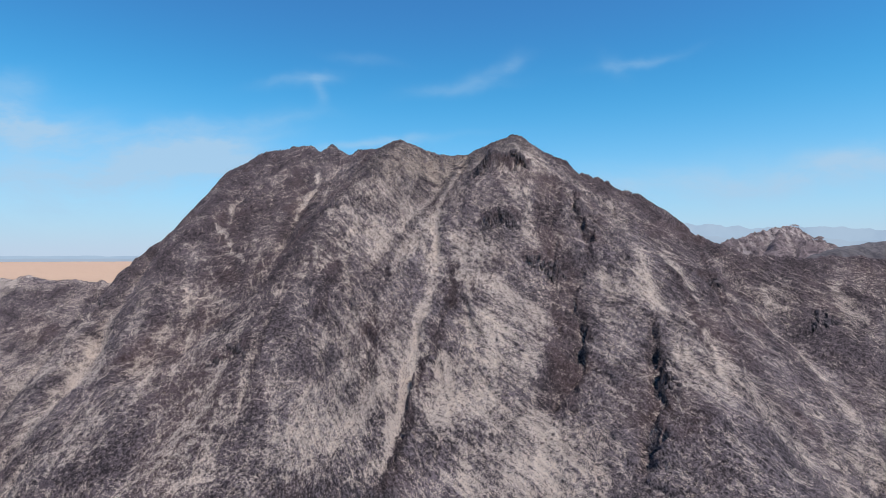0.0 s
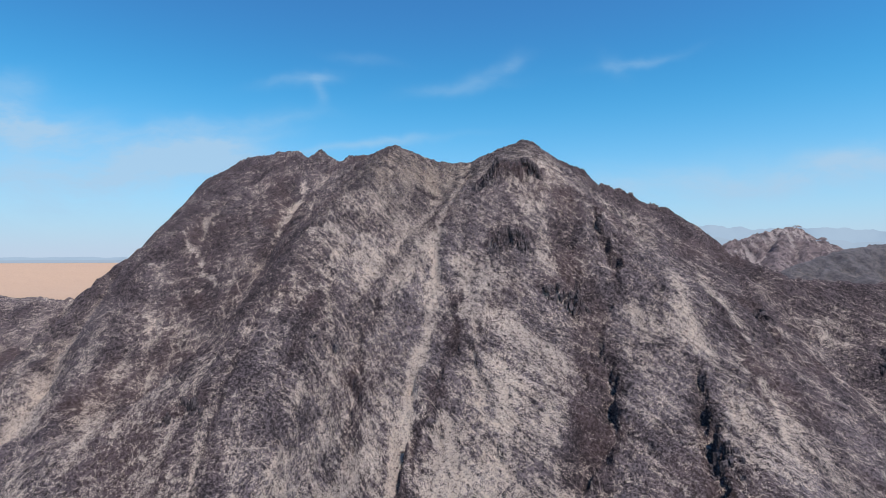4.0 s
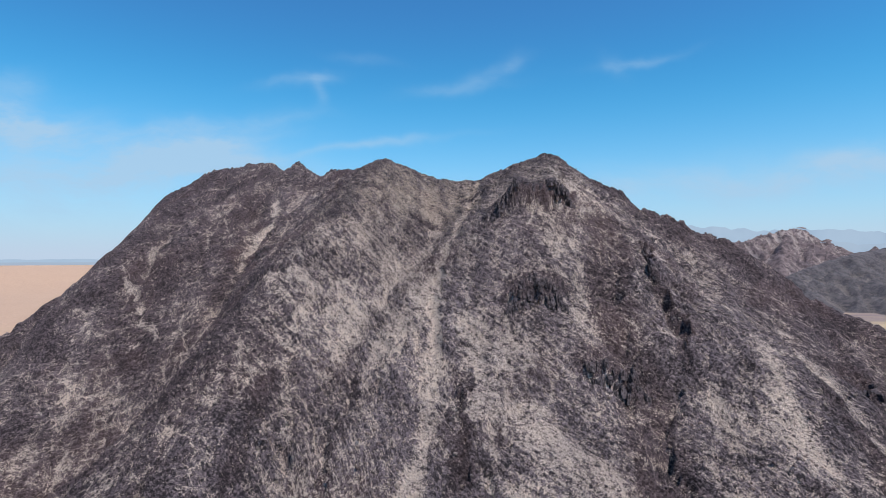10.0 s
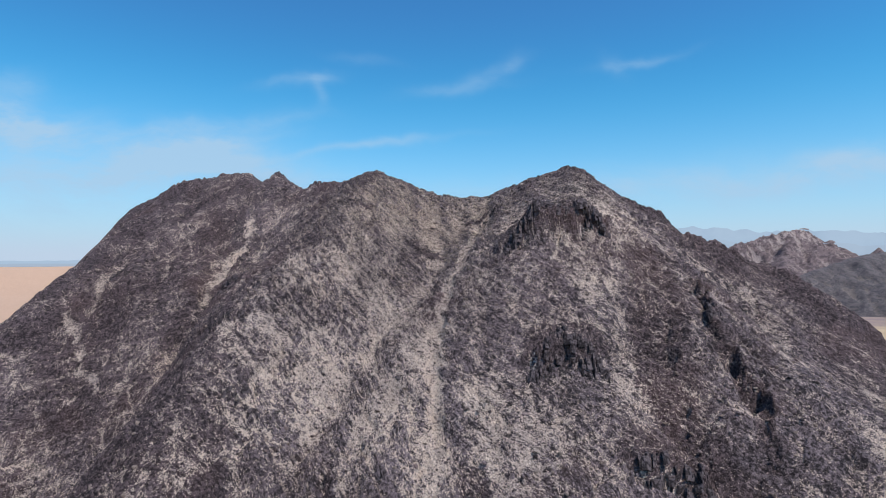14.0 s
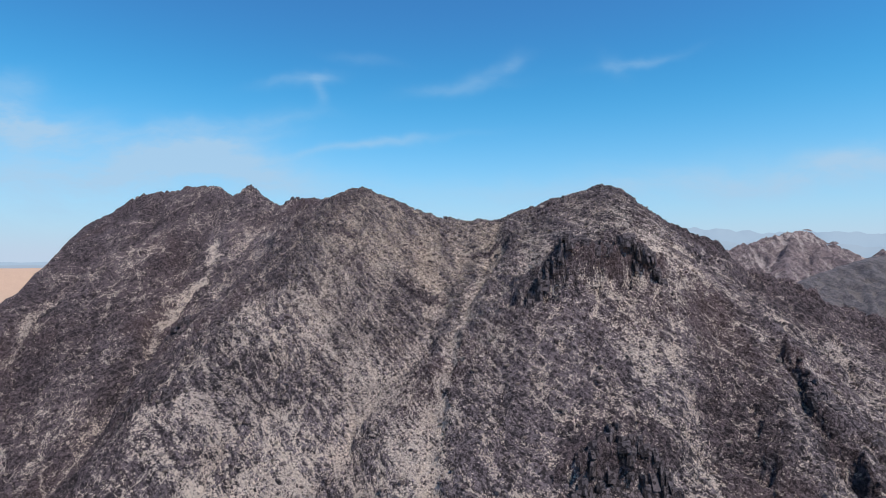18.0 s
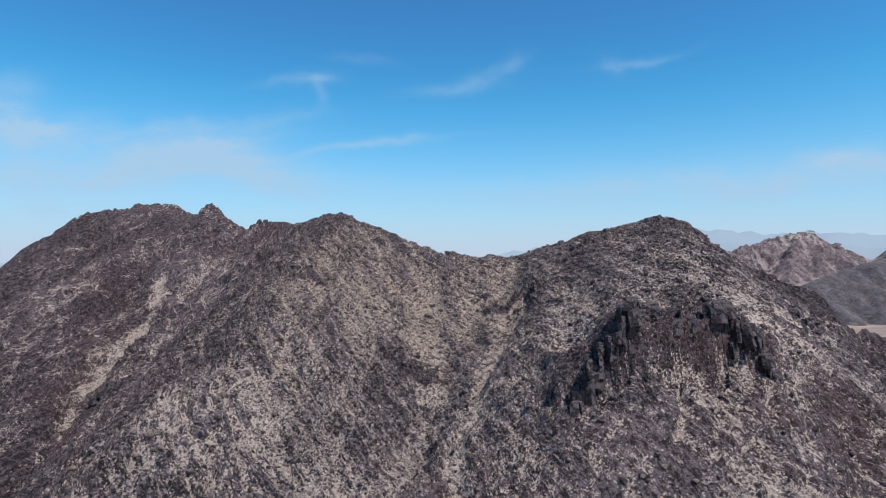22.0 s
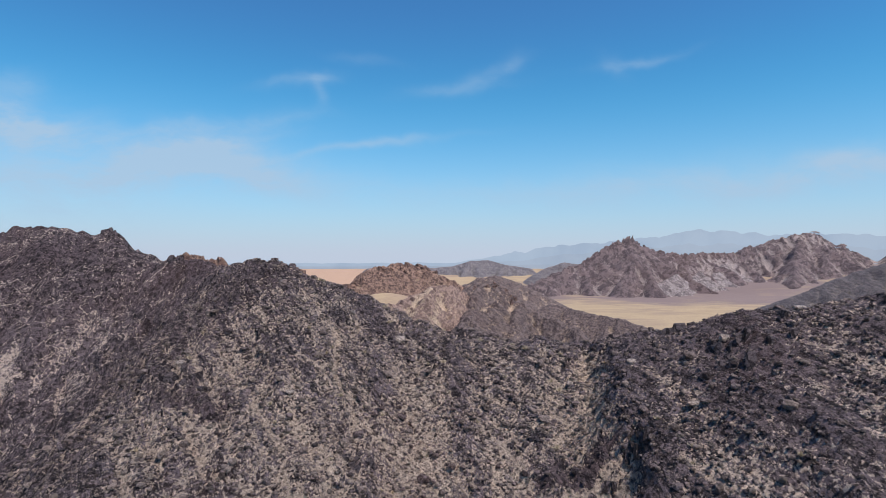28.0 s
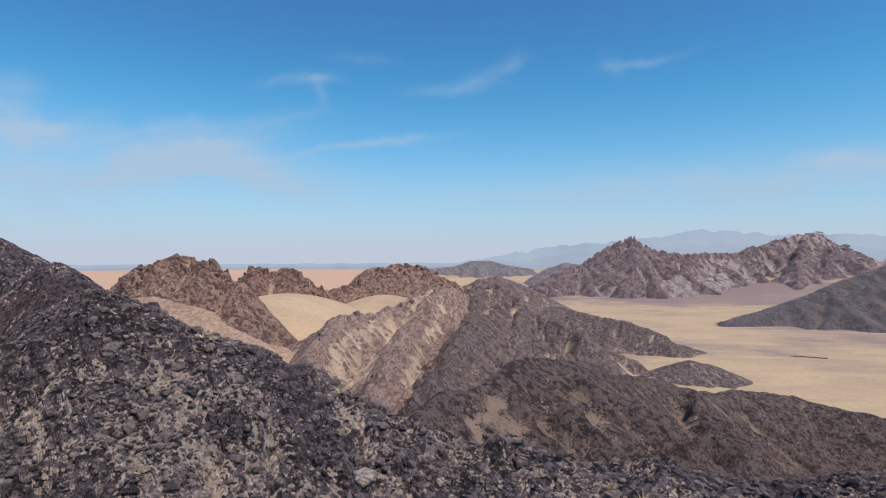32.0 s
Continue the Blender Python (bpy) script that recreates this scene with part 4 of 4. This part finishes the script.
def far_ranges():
    """Blue ranges at the edge of sight, one behind another, as glowing haze-tinted strips."""
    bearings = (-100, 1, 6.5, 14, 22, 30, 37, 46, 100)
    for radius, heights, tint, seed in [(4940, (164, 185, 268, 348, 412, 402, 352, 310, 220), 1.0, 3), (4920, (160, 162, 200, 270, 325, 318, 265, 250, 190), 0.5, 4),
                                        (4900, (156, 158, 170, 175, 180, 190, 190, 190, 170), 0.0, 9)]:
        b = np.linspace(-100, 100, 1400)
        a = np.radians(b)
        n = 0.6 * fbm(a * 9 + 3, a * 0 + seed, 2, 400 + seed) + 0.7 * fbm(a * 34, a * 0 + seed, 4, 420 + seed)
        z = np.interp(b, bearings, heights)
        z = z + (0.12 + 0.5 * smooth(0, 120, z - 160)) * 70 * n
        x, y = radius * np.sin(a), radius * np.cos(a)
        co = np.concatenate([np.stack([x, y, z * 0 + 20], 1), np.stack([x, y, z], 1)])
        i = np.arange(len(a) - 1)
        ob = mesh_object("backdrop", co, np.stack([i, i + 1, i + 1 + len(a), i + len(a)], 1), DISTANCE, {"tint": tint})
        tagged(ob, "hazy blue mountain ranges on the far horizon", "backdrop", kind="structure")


far_ranges()

# ---- loose stones ----
def ground_at(xy):
    """Heights of the mountain under plan places, and the debris there."""
    return mountain_form(xy[:, 0], xy[:, 1])[:2]


def stone_shapes(count, seed):
    """Angular stones of twenty faces: points on a knocked-about icosahedron."""
    rng = np.random.default_rng(seed)
    g = (1 + 5 ** 0.5) / 2
    base = np.array([(-1, g, 0), (1, g, 0), (-1, -g, 0), (1, -g, 0), (0, -1, g), (0, 1, g), (0, -1, -g), (0, 1, -g), (g, 0, -1), (g, 0, 1), (-g, 0, -1), (-g, 0, 1)]) / 1.9
    faces = np.array([(0, 11, 5), (0, 5, 1), (0, 1, 7), (0, 7, 10), (0, 10, 11), (1, 5, 9), (5, 11, 4), (11, 10, 2), (10, 7, 6), (7, 1, 8),
                      (3, 9, 4), (3, 4, 2), (3, 2, 6), (3, 6, 8), (3, 8, 9), (4, 9, 5), (2, 4, 11), (6, 2, 10), (8, 6, 7), (9, 8, 1)])
    shapes = base[None] * (1 + rng.uniform(-0.28, 0.28, (count, 12, 1)))
    shapes = np.clip(shapes, -0.62, 0.62) * rng.uniform((0.7, 0.6, 0.4), (1.3, 1.1, 0.85), (count, 3))[:, None]
    return shapes, faces


def chip_shapes(count, seed):
    """Small flat chips of eight faces."""
    rng = np.random.default_rng(seed)
    base = np.array([(1, 0, 0), (0, 1, 0), (-1, 0, 0), (0, -1, 0), (0, 0, 1), (0, 0, -1)]) * 0.6
    faces = np.array([(0, 1, 4), (1, 2, 4), (2, 3, 4), (3, 0, 4), (1, 0, 5), (2, 1, 5), (3, 2, 5), (0, 3, 5)])
    shapes = base[None] * rng.uniform(0.6, 1.3, (count, 6, 1)) + rng.uniform(-0.16, 0.16, (count, 6, 3))
    return shapes * rng.uniform((0.8, 0.7, 0.5), (1.3, 1.1, 0.9), (count, 3))[:, None], faces


def scatter(name, label, count, box, sizes, seed, lean=0.5, chips=False):
    """Stones strewn over part of the mountain, thickest where debris lies."""
    rng = np.random.default_rng(seed)
    x0, x1, y0, y1 = box
    xy = np.stack([rng.uniform(x0, x1, count * 3), rng.uniform(y0, y1, count * 3)], 1)
    z, loose = ground_at(xy)
    keep = rng.uniform(0, 1, len(xy)) < 0.25 + lean * loose
    xy, z = xy[keep][:count], z[keep][:count]
    n = len(xy)
    s = sizes[0] * (sizes[1] / sizes[0]) ** (rng.uniform(0, 1, n) ** 2.6)
    shapes, faces = chip_shapes(n, seed + 1) if chips else stone_shapes(n, seed + 1)
    a, b = rng.uniform(0, 2 * math.pi, n), rng.uniform(-0.5, 0.5, n)
    c, d, e, f = np.cos(a), np.sin(a), np.cos(b), np.sin(b)
    p = shapes * s[:, None, None]
    p = np.stack([p[..., 0], p[..., 1] * e[:, None] - p[..., 2] * f[:, None], p[..., 1] * f[:, None] + p[..., 2] * e[:, None]], -1)
    p = np.stack([p[..., 0] * c[:, None] - p[..., 1] * d[:, None], p[..., 0] * d[:, None] + p[..., 1] * c[:, None], p[..., 2]], -1)
    p = p + np.stack([xy[:, 0], xy[:, 1], z + 0.12 * s], 1)[:, None]
    tris = (faces[None] + shapes.shape[1] * np.arange(n)[:, None, None]).reshape(-1, 3)
    ob = mesh_object(name, p.reshape(-1, 3), tris, BOULDER, flat=True)
    return tagged(ob, label, "stones", kind="stuff")


scatter("loose_stones", "grey and tan broken stones strewn over the saddle", 14000, (-45, 45, 244, 304), (0.12, 0.42), 11)
scatter("stone_chips", "small dark and pale stone chips covering the saddle", 60000, (-36, 36, 256, 303), (0.09, 0.26), 13, chips=True)
scatter("loose_stones", "grey broken rocks strewn down the steep mountain face", 16000, (-110, 90, 150, 300), (0.18, 0.7), 12)


# ---- crags: dark jointed outcrops on the faces ----
def block_mesh(k):
    """An angular slab about one metre across: an uneven prism with chamfered rims."""
    rng = np.random.default_rng(900 + k)
    n = int(rng.integers(5, 8))
    a = np.sort(rng.uniform(0, 2 * math.pi, n) * 0.35 + np.arange(n) * 2 * math.pi / n * 0.9)
    rad = rng.uniform(0.36, 0.58, n)
    x, y = rad * np.cos(a), rad * np.sin(a)
    lean = rng.uniform(-0.35, 0.35, 2)
    rings = [(-0.7, 1.0), (0.42, 0.96), (0.55, 0.78)]
    co = []
    for z, s in rings:
        top = z + (lean[0] * x + lean[1] * y) * (z > 0) + (rng.uniform(-0.07, 0.07, n) if z > 0 else 0)
        co.append(np.stack([x * s, y * s, top], 1))
    co = np.concatenate(co)
    me = bpy.data.meshes.new("rock_slab")
    faces = [[r * n + i, r * n + (i + 1) % n, (r + 1) * n + (i + 1) % n, (r + 1) * n + i] for r in (0, 1) for i in range(n)] + [[2 * n + i for i in range(n)]]
    me.from_pydata(co.tolist(), [], faces)
    me.materials.append(CRAG)
    return me


BLOCKS = [block_mesh(k) for k in range(10)]


def cliff(label, x, y, width, height, size, count, seed, group="crags on the mountain face"):
    """A jointed cliff: upright slabs side by side in tiers up the slope, lower towards both ends."""
    rng = random.Random(seed)
    base = ground_at(np.array([[x, y]]))[0][0]
    thing = tagged(new("rock_outcrop"), label, "rock outcrop", group)
    thing.location = (x, y, base)
    spots = []
    for k in range(count):
        u = -1 + 2 * (k + rng.random()) / count
        rise = (1 - u * u) * (0.75 + 0.25 * math.sin(5 * u + seed))
        spots.append((x + 0.5 * width * u, y + height * (-0.45 + 0.9 * rise * rng.random())))
    for (px, py), pz in zip(spots, ground_at(np.array(spots))[0]):
        ob = new("rock_slab", rng.choice(BLOCKS))
        ob.parent = thing
        s = size * rng.uniform(0.6, 1.15)
        ob.scale = (s * rng.uniform(0.6, 1.2), s * rng.uniform(0.9, 1.3), s * rng.uniform(0.5, 1.0))
        ob.location = (px - x, py - y, pz - base - 0.36 * ob.scale.z)
        ob.rotation_euler = (rng.uniform(-0.45, -0.10), rng.uniform(-0.12, 0.18), rng.uniform(-0.35, 0.35))
    spots = np.array([(x + rng.gauss(0, 0.4) * width, y - (0.55 + abs(rng.gauss(0, 0.35))) * height) for _ in range(count // 3)])
    for (px, py), pz in zip(spots, ground_at(spots)[0]):
        s = size * rng.uniform(0.14, 0.32)
        ob = new("fallen_block", rng.choice(BLOCKS))
        ob.parent = thing
        ob.location, ob.scale = (px - x, py - y, pz - base + 0.1 * s), (s, s * 0.9, s * 0.8)
        ob.rotation_euler = (rng.uniform(-0.8, 0.8), rng.uniform(-0.8, 0.8), rng.uniform(0, 6.28))
    return thing


def crag(label, x, y, width, height, size, count, seed, group="crags on the mountain face"):
    """A jointed outcrop: slabs set into the slope round a place in plan."""
    rng = random.Random(seed)
    base = ground_at(np.array([[x, y]]))[0][0]
    thing = tagged(new("rock_outcrop"), label, "rock outcrop", group)
    thing.location = (x, y, base)
    spots = np.array([(x + rng.gauss(0, 0.30) * width, y + rng.gauss(0, 0.30) * height) for _ in range(count)])
    z = ground_at(spots)[0]
    for (px, py), pz in zip(spots, z):
        s = size * rng.uniform(0.55, 1.35)
        ob = new("rock_slab", rng.choice(BLOCKS))
        ob.parent = thing
        ob.location = (px - x, py - y, pz - base - 0.38 * s)
        ob.rotation_euler = (rng.uniform(-0.5, 0.1), rng.uniform(-0.25, 0.35), rng.uniform(-0.6, 0.6))
        ob.scale = (s * rng.uniform(0.8, 1.4), s * rng.uniform(0.7, 1.1), s * rng.uniform(0.8, 1.25))
    # rubble that has come off it
    spots = np.array([(x + rng.gauss(0, 0.4) * width, y - (0.55 + abs(rng.gauss(0, 0.35))) * height) for _ in range(count // 4)])
    for (px, py), pz in zip(spots, ground_at(spots)[0]):
        s = size * rng.uniform(0.18, 0.4)
        ob = new("fallen_block", rng.choice(BLOCKS))
        ob.parent = thing
        ob.location, ob.scale = (px - x, py - y, pz - base + 0.1 * s), (s, s * 0.9, s * 0.8)
        ob.rotation_euler = (rng.uniform(-0.8, 0.8), rng.uniform(-0.8, 0.8), rng.uniform(0, 6.28))
    return thing


FACE = "dark jointed rock outcrop standing out of the scree slope"
for spec in [("broad dark cliff of jointed slabs below the higher summit", 24.5, 249.5, 23, 5, 2.1, 150, 1),
             (FACE, 22, 225, 15, 5, 2.0, 60, 2), ("dark outcrop with a deep shadowed cleft", 55, 238, 4, 9, 2.0, 22, 3),
             (FACE, 36, 211, 15, 4, 1.8, 46, 4), (FACE, 61, 166, 6, 16, 2.2, 34, 5), (FACE, -46, 238, 9, 5, 1.6, 24, 6),
             (FACE, -64, 291, 7, 8, 1.9, 24, 7), (FACE, -67, 185, 12, 6, 2.0, 28, 8), (FACE, -162, 276, 9, 6, 2.2, 18, 9),
             (FACE, 138, 217, 9, 10, 2.4, 24, 10), (FACE, 104, 232, 6, 16, 2.2, 28, 11), (FACE, 62, 262, 9, 5, 1.6, 22, 12),
             (FACE, 48, 262, 5, 4, 1.3, 16, 13), (FACE, -38, 222, 8, 5, 1.5, 18, 14), (FACE, -100, 300, 10, 7, 1.9, 22, 15)]:
    cliff(*spec)
SADDLE = "low dark broken outcrop on the stony saddle"
for k, (x, y, w, h, s, n) in enumerate([(5, 282, 2.6, 1.4, 0.8, 14), (-10, 279, 2.6, 1.2, 0.8, 14), (-14, 292, 3.5, 1.5, 0.7, 14), (23, 278, 6, 4, 1.0, 16), (19, 285, 4, 2, 1.0, 16),
                                         (-4, 271, 4, 2, 1.0, 16), (8, 272, 3, 2, 0.9, 12), (-26, 283, 4, 2, 1.0, 14), (31, 275, 5, 3, 1.0, 10),
                                         (-9, 294, 3, 1.4, 0.6, 12), (-18, 287, 3, 1.5, 0.7, 12), (12, 276, 3, 2, 0.8, 12), (-33, 306, 4, 3, 1.0, 14), (-46, 326, 5, 3, 1.3, 14),
                                         (-63.3, 337.2, 2.4, 1.8, 0.9, 18), (-76, 343, 4, 2, 0.9, 10)]):
    crag(SADDLE, x, y, w, h, s, n, 40 + k, "outcrops along the crest")


# ---- single boulders on the saddle ----
def boulder_meshes():
    shapes, faces = stone_shapes(12, 77)
    out = []
    for shape in shapes:
        me = bpy.data.meshes.new("boulder")
        me.from_pydata(shape.tolist(), [], faces.tolist())
        me.materials.append(BOULDER)
        out.append(me)
    return out


def boulders():
    rng = random.Random(5)
    meshes = boulder_meshes()
    spots = np.array([(rng.gauss(0, 15), rng.uniform(262, 299)) for _ in range(260)])
    z = ground_at(spots)[0]
    for (x, y), h in zip(spots, z):
        s = 0.24 + 0.45 * rng.random() ** 3
        ob = new("boulder", rng.choice(meshes))
        ob.location, ob.scale = (x, y, h + 0.08 * s), (s, s * 0.85, s * 0.75)
        ob.rotation_euler = (rng.uniform(-0.4, 0.4), rng.uniform(-0.4, 0.4), rng.uniform(0, 6.28))
        tagged(ob, "grey angular boulder lying on the stony saddle" if s < 0.5 else "large grey angular boulder resting on the saddle", "boulder", "boulders on the saddle")


boulders()


def pale_boulder(x, y, s, label):
    """A single light boulder that stands out on the dark ground."""
    m = bpy.data.materials.get("pale_boulder_rock") or rock_material("pale_boulder_rock", (0.40, 0.32, 0.28), (0.62, 0.52, 0.46), (0.70, 0.60, 0.52), size=1.0, attribute=False, scree=0.2, streak=0.2, rust=0.0)
    shapes, faces = stone_shapes(1, int(abs(x) * 31 + y))
    me = bpy.data.meshes.new("boulder")
    me.from_pydata(shapes[0].tolist(), [], faces.tolist())
    me.materials.append(m)
    ob = new("boulder", me)
    ob.location, ob.scale = (x, y, ground_at(np.array([[x, y]]))[0][0] + 0.1 * s), (s, s * 0.8, s * 0.75)
    return tagged(ob, label, "boulder", "pale boulders on the mountain")


pale_boulder(-7.1, 292.2, 0.9, "single pale pinkish boulder lying on the dark saddle")
for x, y, s in [(9.6, 286.5, 0.6), (14.5, 283.5, 0.7), (21, 279.5, 0.8), (27, 279, 0.8), (-27, 285, 0.7), (4, 289, 0.5), (-16, 282, 0.5), (17, 276, 0.7)]:
    pale_boulder(x, y, s, "pale grey boulder among dark stones on the saddle")


# ---- on the plain: a dark rock dyke ----
def dyke():
    thing = tagged(new("rock_dyke"), "thin line of dark rocks across the sand plain", "rocks")
    rng = random.Random(8)
    thing.location = (730, 1530, plain_height(np.array(730.0), np.array(1530.0)))
    for k in range(24):
        x, y = 742 + 2.3 * k + rng.uniform(-1, 1), 1522 - 1.4 * k + rng.uniform(-1.5, 1.5)
        ob = new("rock_slab", BLOCKS[k % len(BLOCKS)])
        ob.parent = thing
        ob.location = Vector((x, y, float(plain_height(np.array(x), np.array(y))) + 0.4)) - thing.location
        ob.scale, ob.rotation_euler = (4.4, 3.0, 2.4), (0, 0, rng.uniform(0, 6))
    return thing


dyke()


# ---- knobs of rock along the red crests and the range ----
def knobs(hill_ob, line, size, count, seed, mat):
    """Blocks of bare rock standing along a hill's crest, as parts of the hill."""
    rng = random.Random(seed)
    shapes = []
    for me in BLOCKS[:5]:
        copy = me.copy()
        copy.materials.clear()
        copy.materials.append(mat)
        shapes.append(copy)
    n = len(line) - 1
    co = np.empty(len(hill_ob.data.vertices) * 3, np.float32)
    hill_ob.data.vertices.foreach_get("co", co)
    co = co.reshape(-1, 3)
    for k in range(count):
        t = rng.uniform(0, n)
        i = min(int(t), n - 1)
        (x0, y0, _), (x1, y1, _) = line[i], line[i + 1]
        x = x0 + (t - i) * (x1 - x0) + rng.gauss(0, 0.9) * size
        y = y0 + (t - i) * (y1 - y0) - abs(rng.gauss(0, 1.2)) * size
        z = float(co[np.argmin((co[:, 0] - x) ** 2 + (co[:, 1] - y) ** 2), 2])
        s = size * rng.uniform(0.5, 1.3)
        ob = new("rock_slab", rng.choice(shapes))
        ob.parent = hill_ob
        ob.location, ob.scale = (x, y, z - 0.15 * s), (s * rng.uniform(0.8, 1.5), s, s * rng.uniform(0.6, 1.1))
        ob.rotation_euler = (rng.uniform(-0.3, 0.3), rng.uniform(-0.3, 0.3), rng.uniform(0, 6.28))


knobs(CRAG_WEST, [(-463, 1104, 0), (-416, 1134, 0), (-342, 1114, 0), (-298, 1094, 0)], 9, 46, 1, RED_HILL)
knobs(CRAG_MID, [(-405, 1444, 0), (-354, 1464, 0), (-240, 1444, 0)], 10, 36, 2, RED_HILL)
knobs(CRAG_EAST, [(-267, 1644, 0), (-194, 1694, 0), (-65, 1714, 0), (58, 1644, 0)], 11, 46, 3, RED_HILL)
knobs(PEAKED, [(56, 1484, 0), (77, 1500, 0), (117, 1500, 0), (154, 1464, 0)], 7, 24, 4, RED_HILL)
knobs(STRIPED, [(14, 1394, 0), (-65, 1264, 0), (-119, 1164, 0), (-158, 984, 0)], 8, 30, 5, BROWN_HILL)


knobs(PINK_RANGE, [(1114, 3944, 0), (1192, 3964, 0), (1263, 3964, 0)], 9, 20, 6, FAR_ROCK)


# ---- dry shrubs ----
def shrub_mesh(k):
    """A low tuft of dry twigs, pale and fuzzy."""
    rng = random.Random(300 + k)
    co, faces = [], []
    for _ in range(46):
        a, lean = rng.uniform(0, 6.28), rng.uniform(0.15, 1.1)
        length, w = rng.uniform(0.25, 0.5), 0.012
        dx, dy = math.cos(a) * math.sin(lean), math.sin(a) * math.sin(lean)
        tip = (dx * length, dy * length, math.cos(lean) * length)
        mid = (dx * length * 0.5, dy * length * 0.5, math.cos(lean) * length * 0.6)
        b = len(co)
        co += [(-w * math.sin(a), w * math.cos(a), 0), (w * math.sin(a), -w * math.cos(a), 0), (0, 0, 0.03),
               (mid[0] - w * math.sin(a), mid[1] + w * math.cos(a), mid[2]), (mid[0] + w * math.sin(a), mid[1] - w * math.cos(a), mid[2]), (mid[0], mid[1], mid[2] + 0.02), tip]
        faces += [(b, b + 1, b + 4, b + 3), (b + 1, b + 2, b + 5, b + 4), (b + 2, b, b + 3, b + 5), (b + 3, b + 4, b + 6), (b + 4, b + 5, b + 6), (b + 5, b + 3, b + 6)]
    me = bpy.data.meshes.new("dry_shrub")
    me.from_pydata(co, [], faces)
    me.materials.append(STRAW)
    return me


def straw_material():
    m, t = material("dry_straw")
    luck = node(t, "ShaderNodeObjectInfo").outputs["Random"]
    place = node(t, "ShaderNodeTexCoord").outputs["Object"]
    n = node(t, "ShaderNodeTexNoise", {"Vector": place, "Scale": 9.0, "Detail": 3.0}).outputs["Fac"]
    finish(t, blend(t, maths(t, "ADD", maths(t, "MULTIPLY", luck, 0.5), maths(t, "MULTIPLY", n, 0.5)), (0.36, 0.28, 0.18), (0.58, 0.50, 0.37)))
    return m


STRAW = straw_material()


def shrubs():
    rng = random.Random(21)
    meshes = [shrub_mesh(k) for k in range(5)]
    spots = np.array([(rng.gauss(3, 17), rng.uniform(258, 298)) for _ in range(150)])
    z, loose = ground_at(spots)
    for (x, y), h, s in zip(spots, z, loose):
        if s < 0.2:
            continue
        ob = new("dry_shrub", rng.choice(meshes))
        size = rng.uniform(0.7, 1.5)
        ob.location, ob.scale, ob.rotation_euler = (x, y, h - 0.02), (size, size, size * 0.8), (0, 0, rng.uniform(0, 6.28))
        tagged(ob, "small dry straw-coloured shrub rooted among the stones", "shrub", "dry shrubs on the saddle")


shrubs()
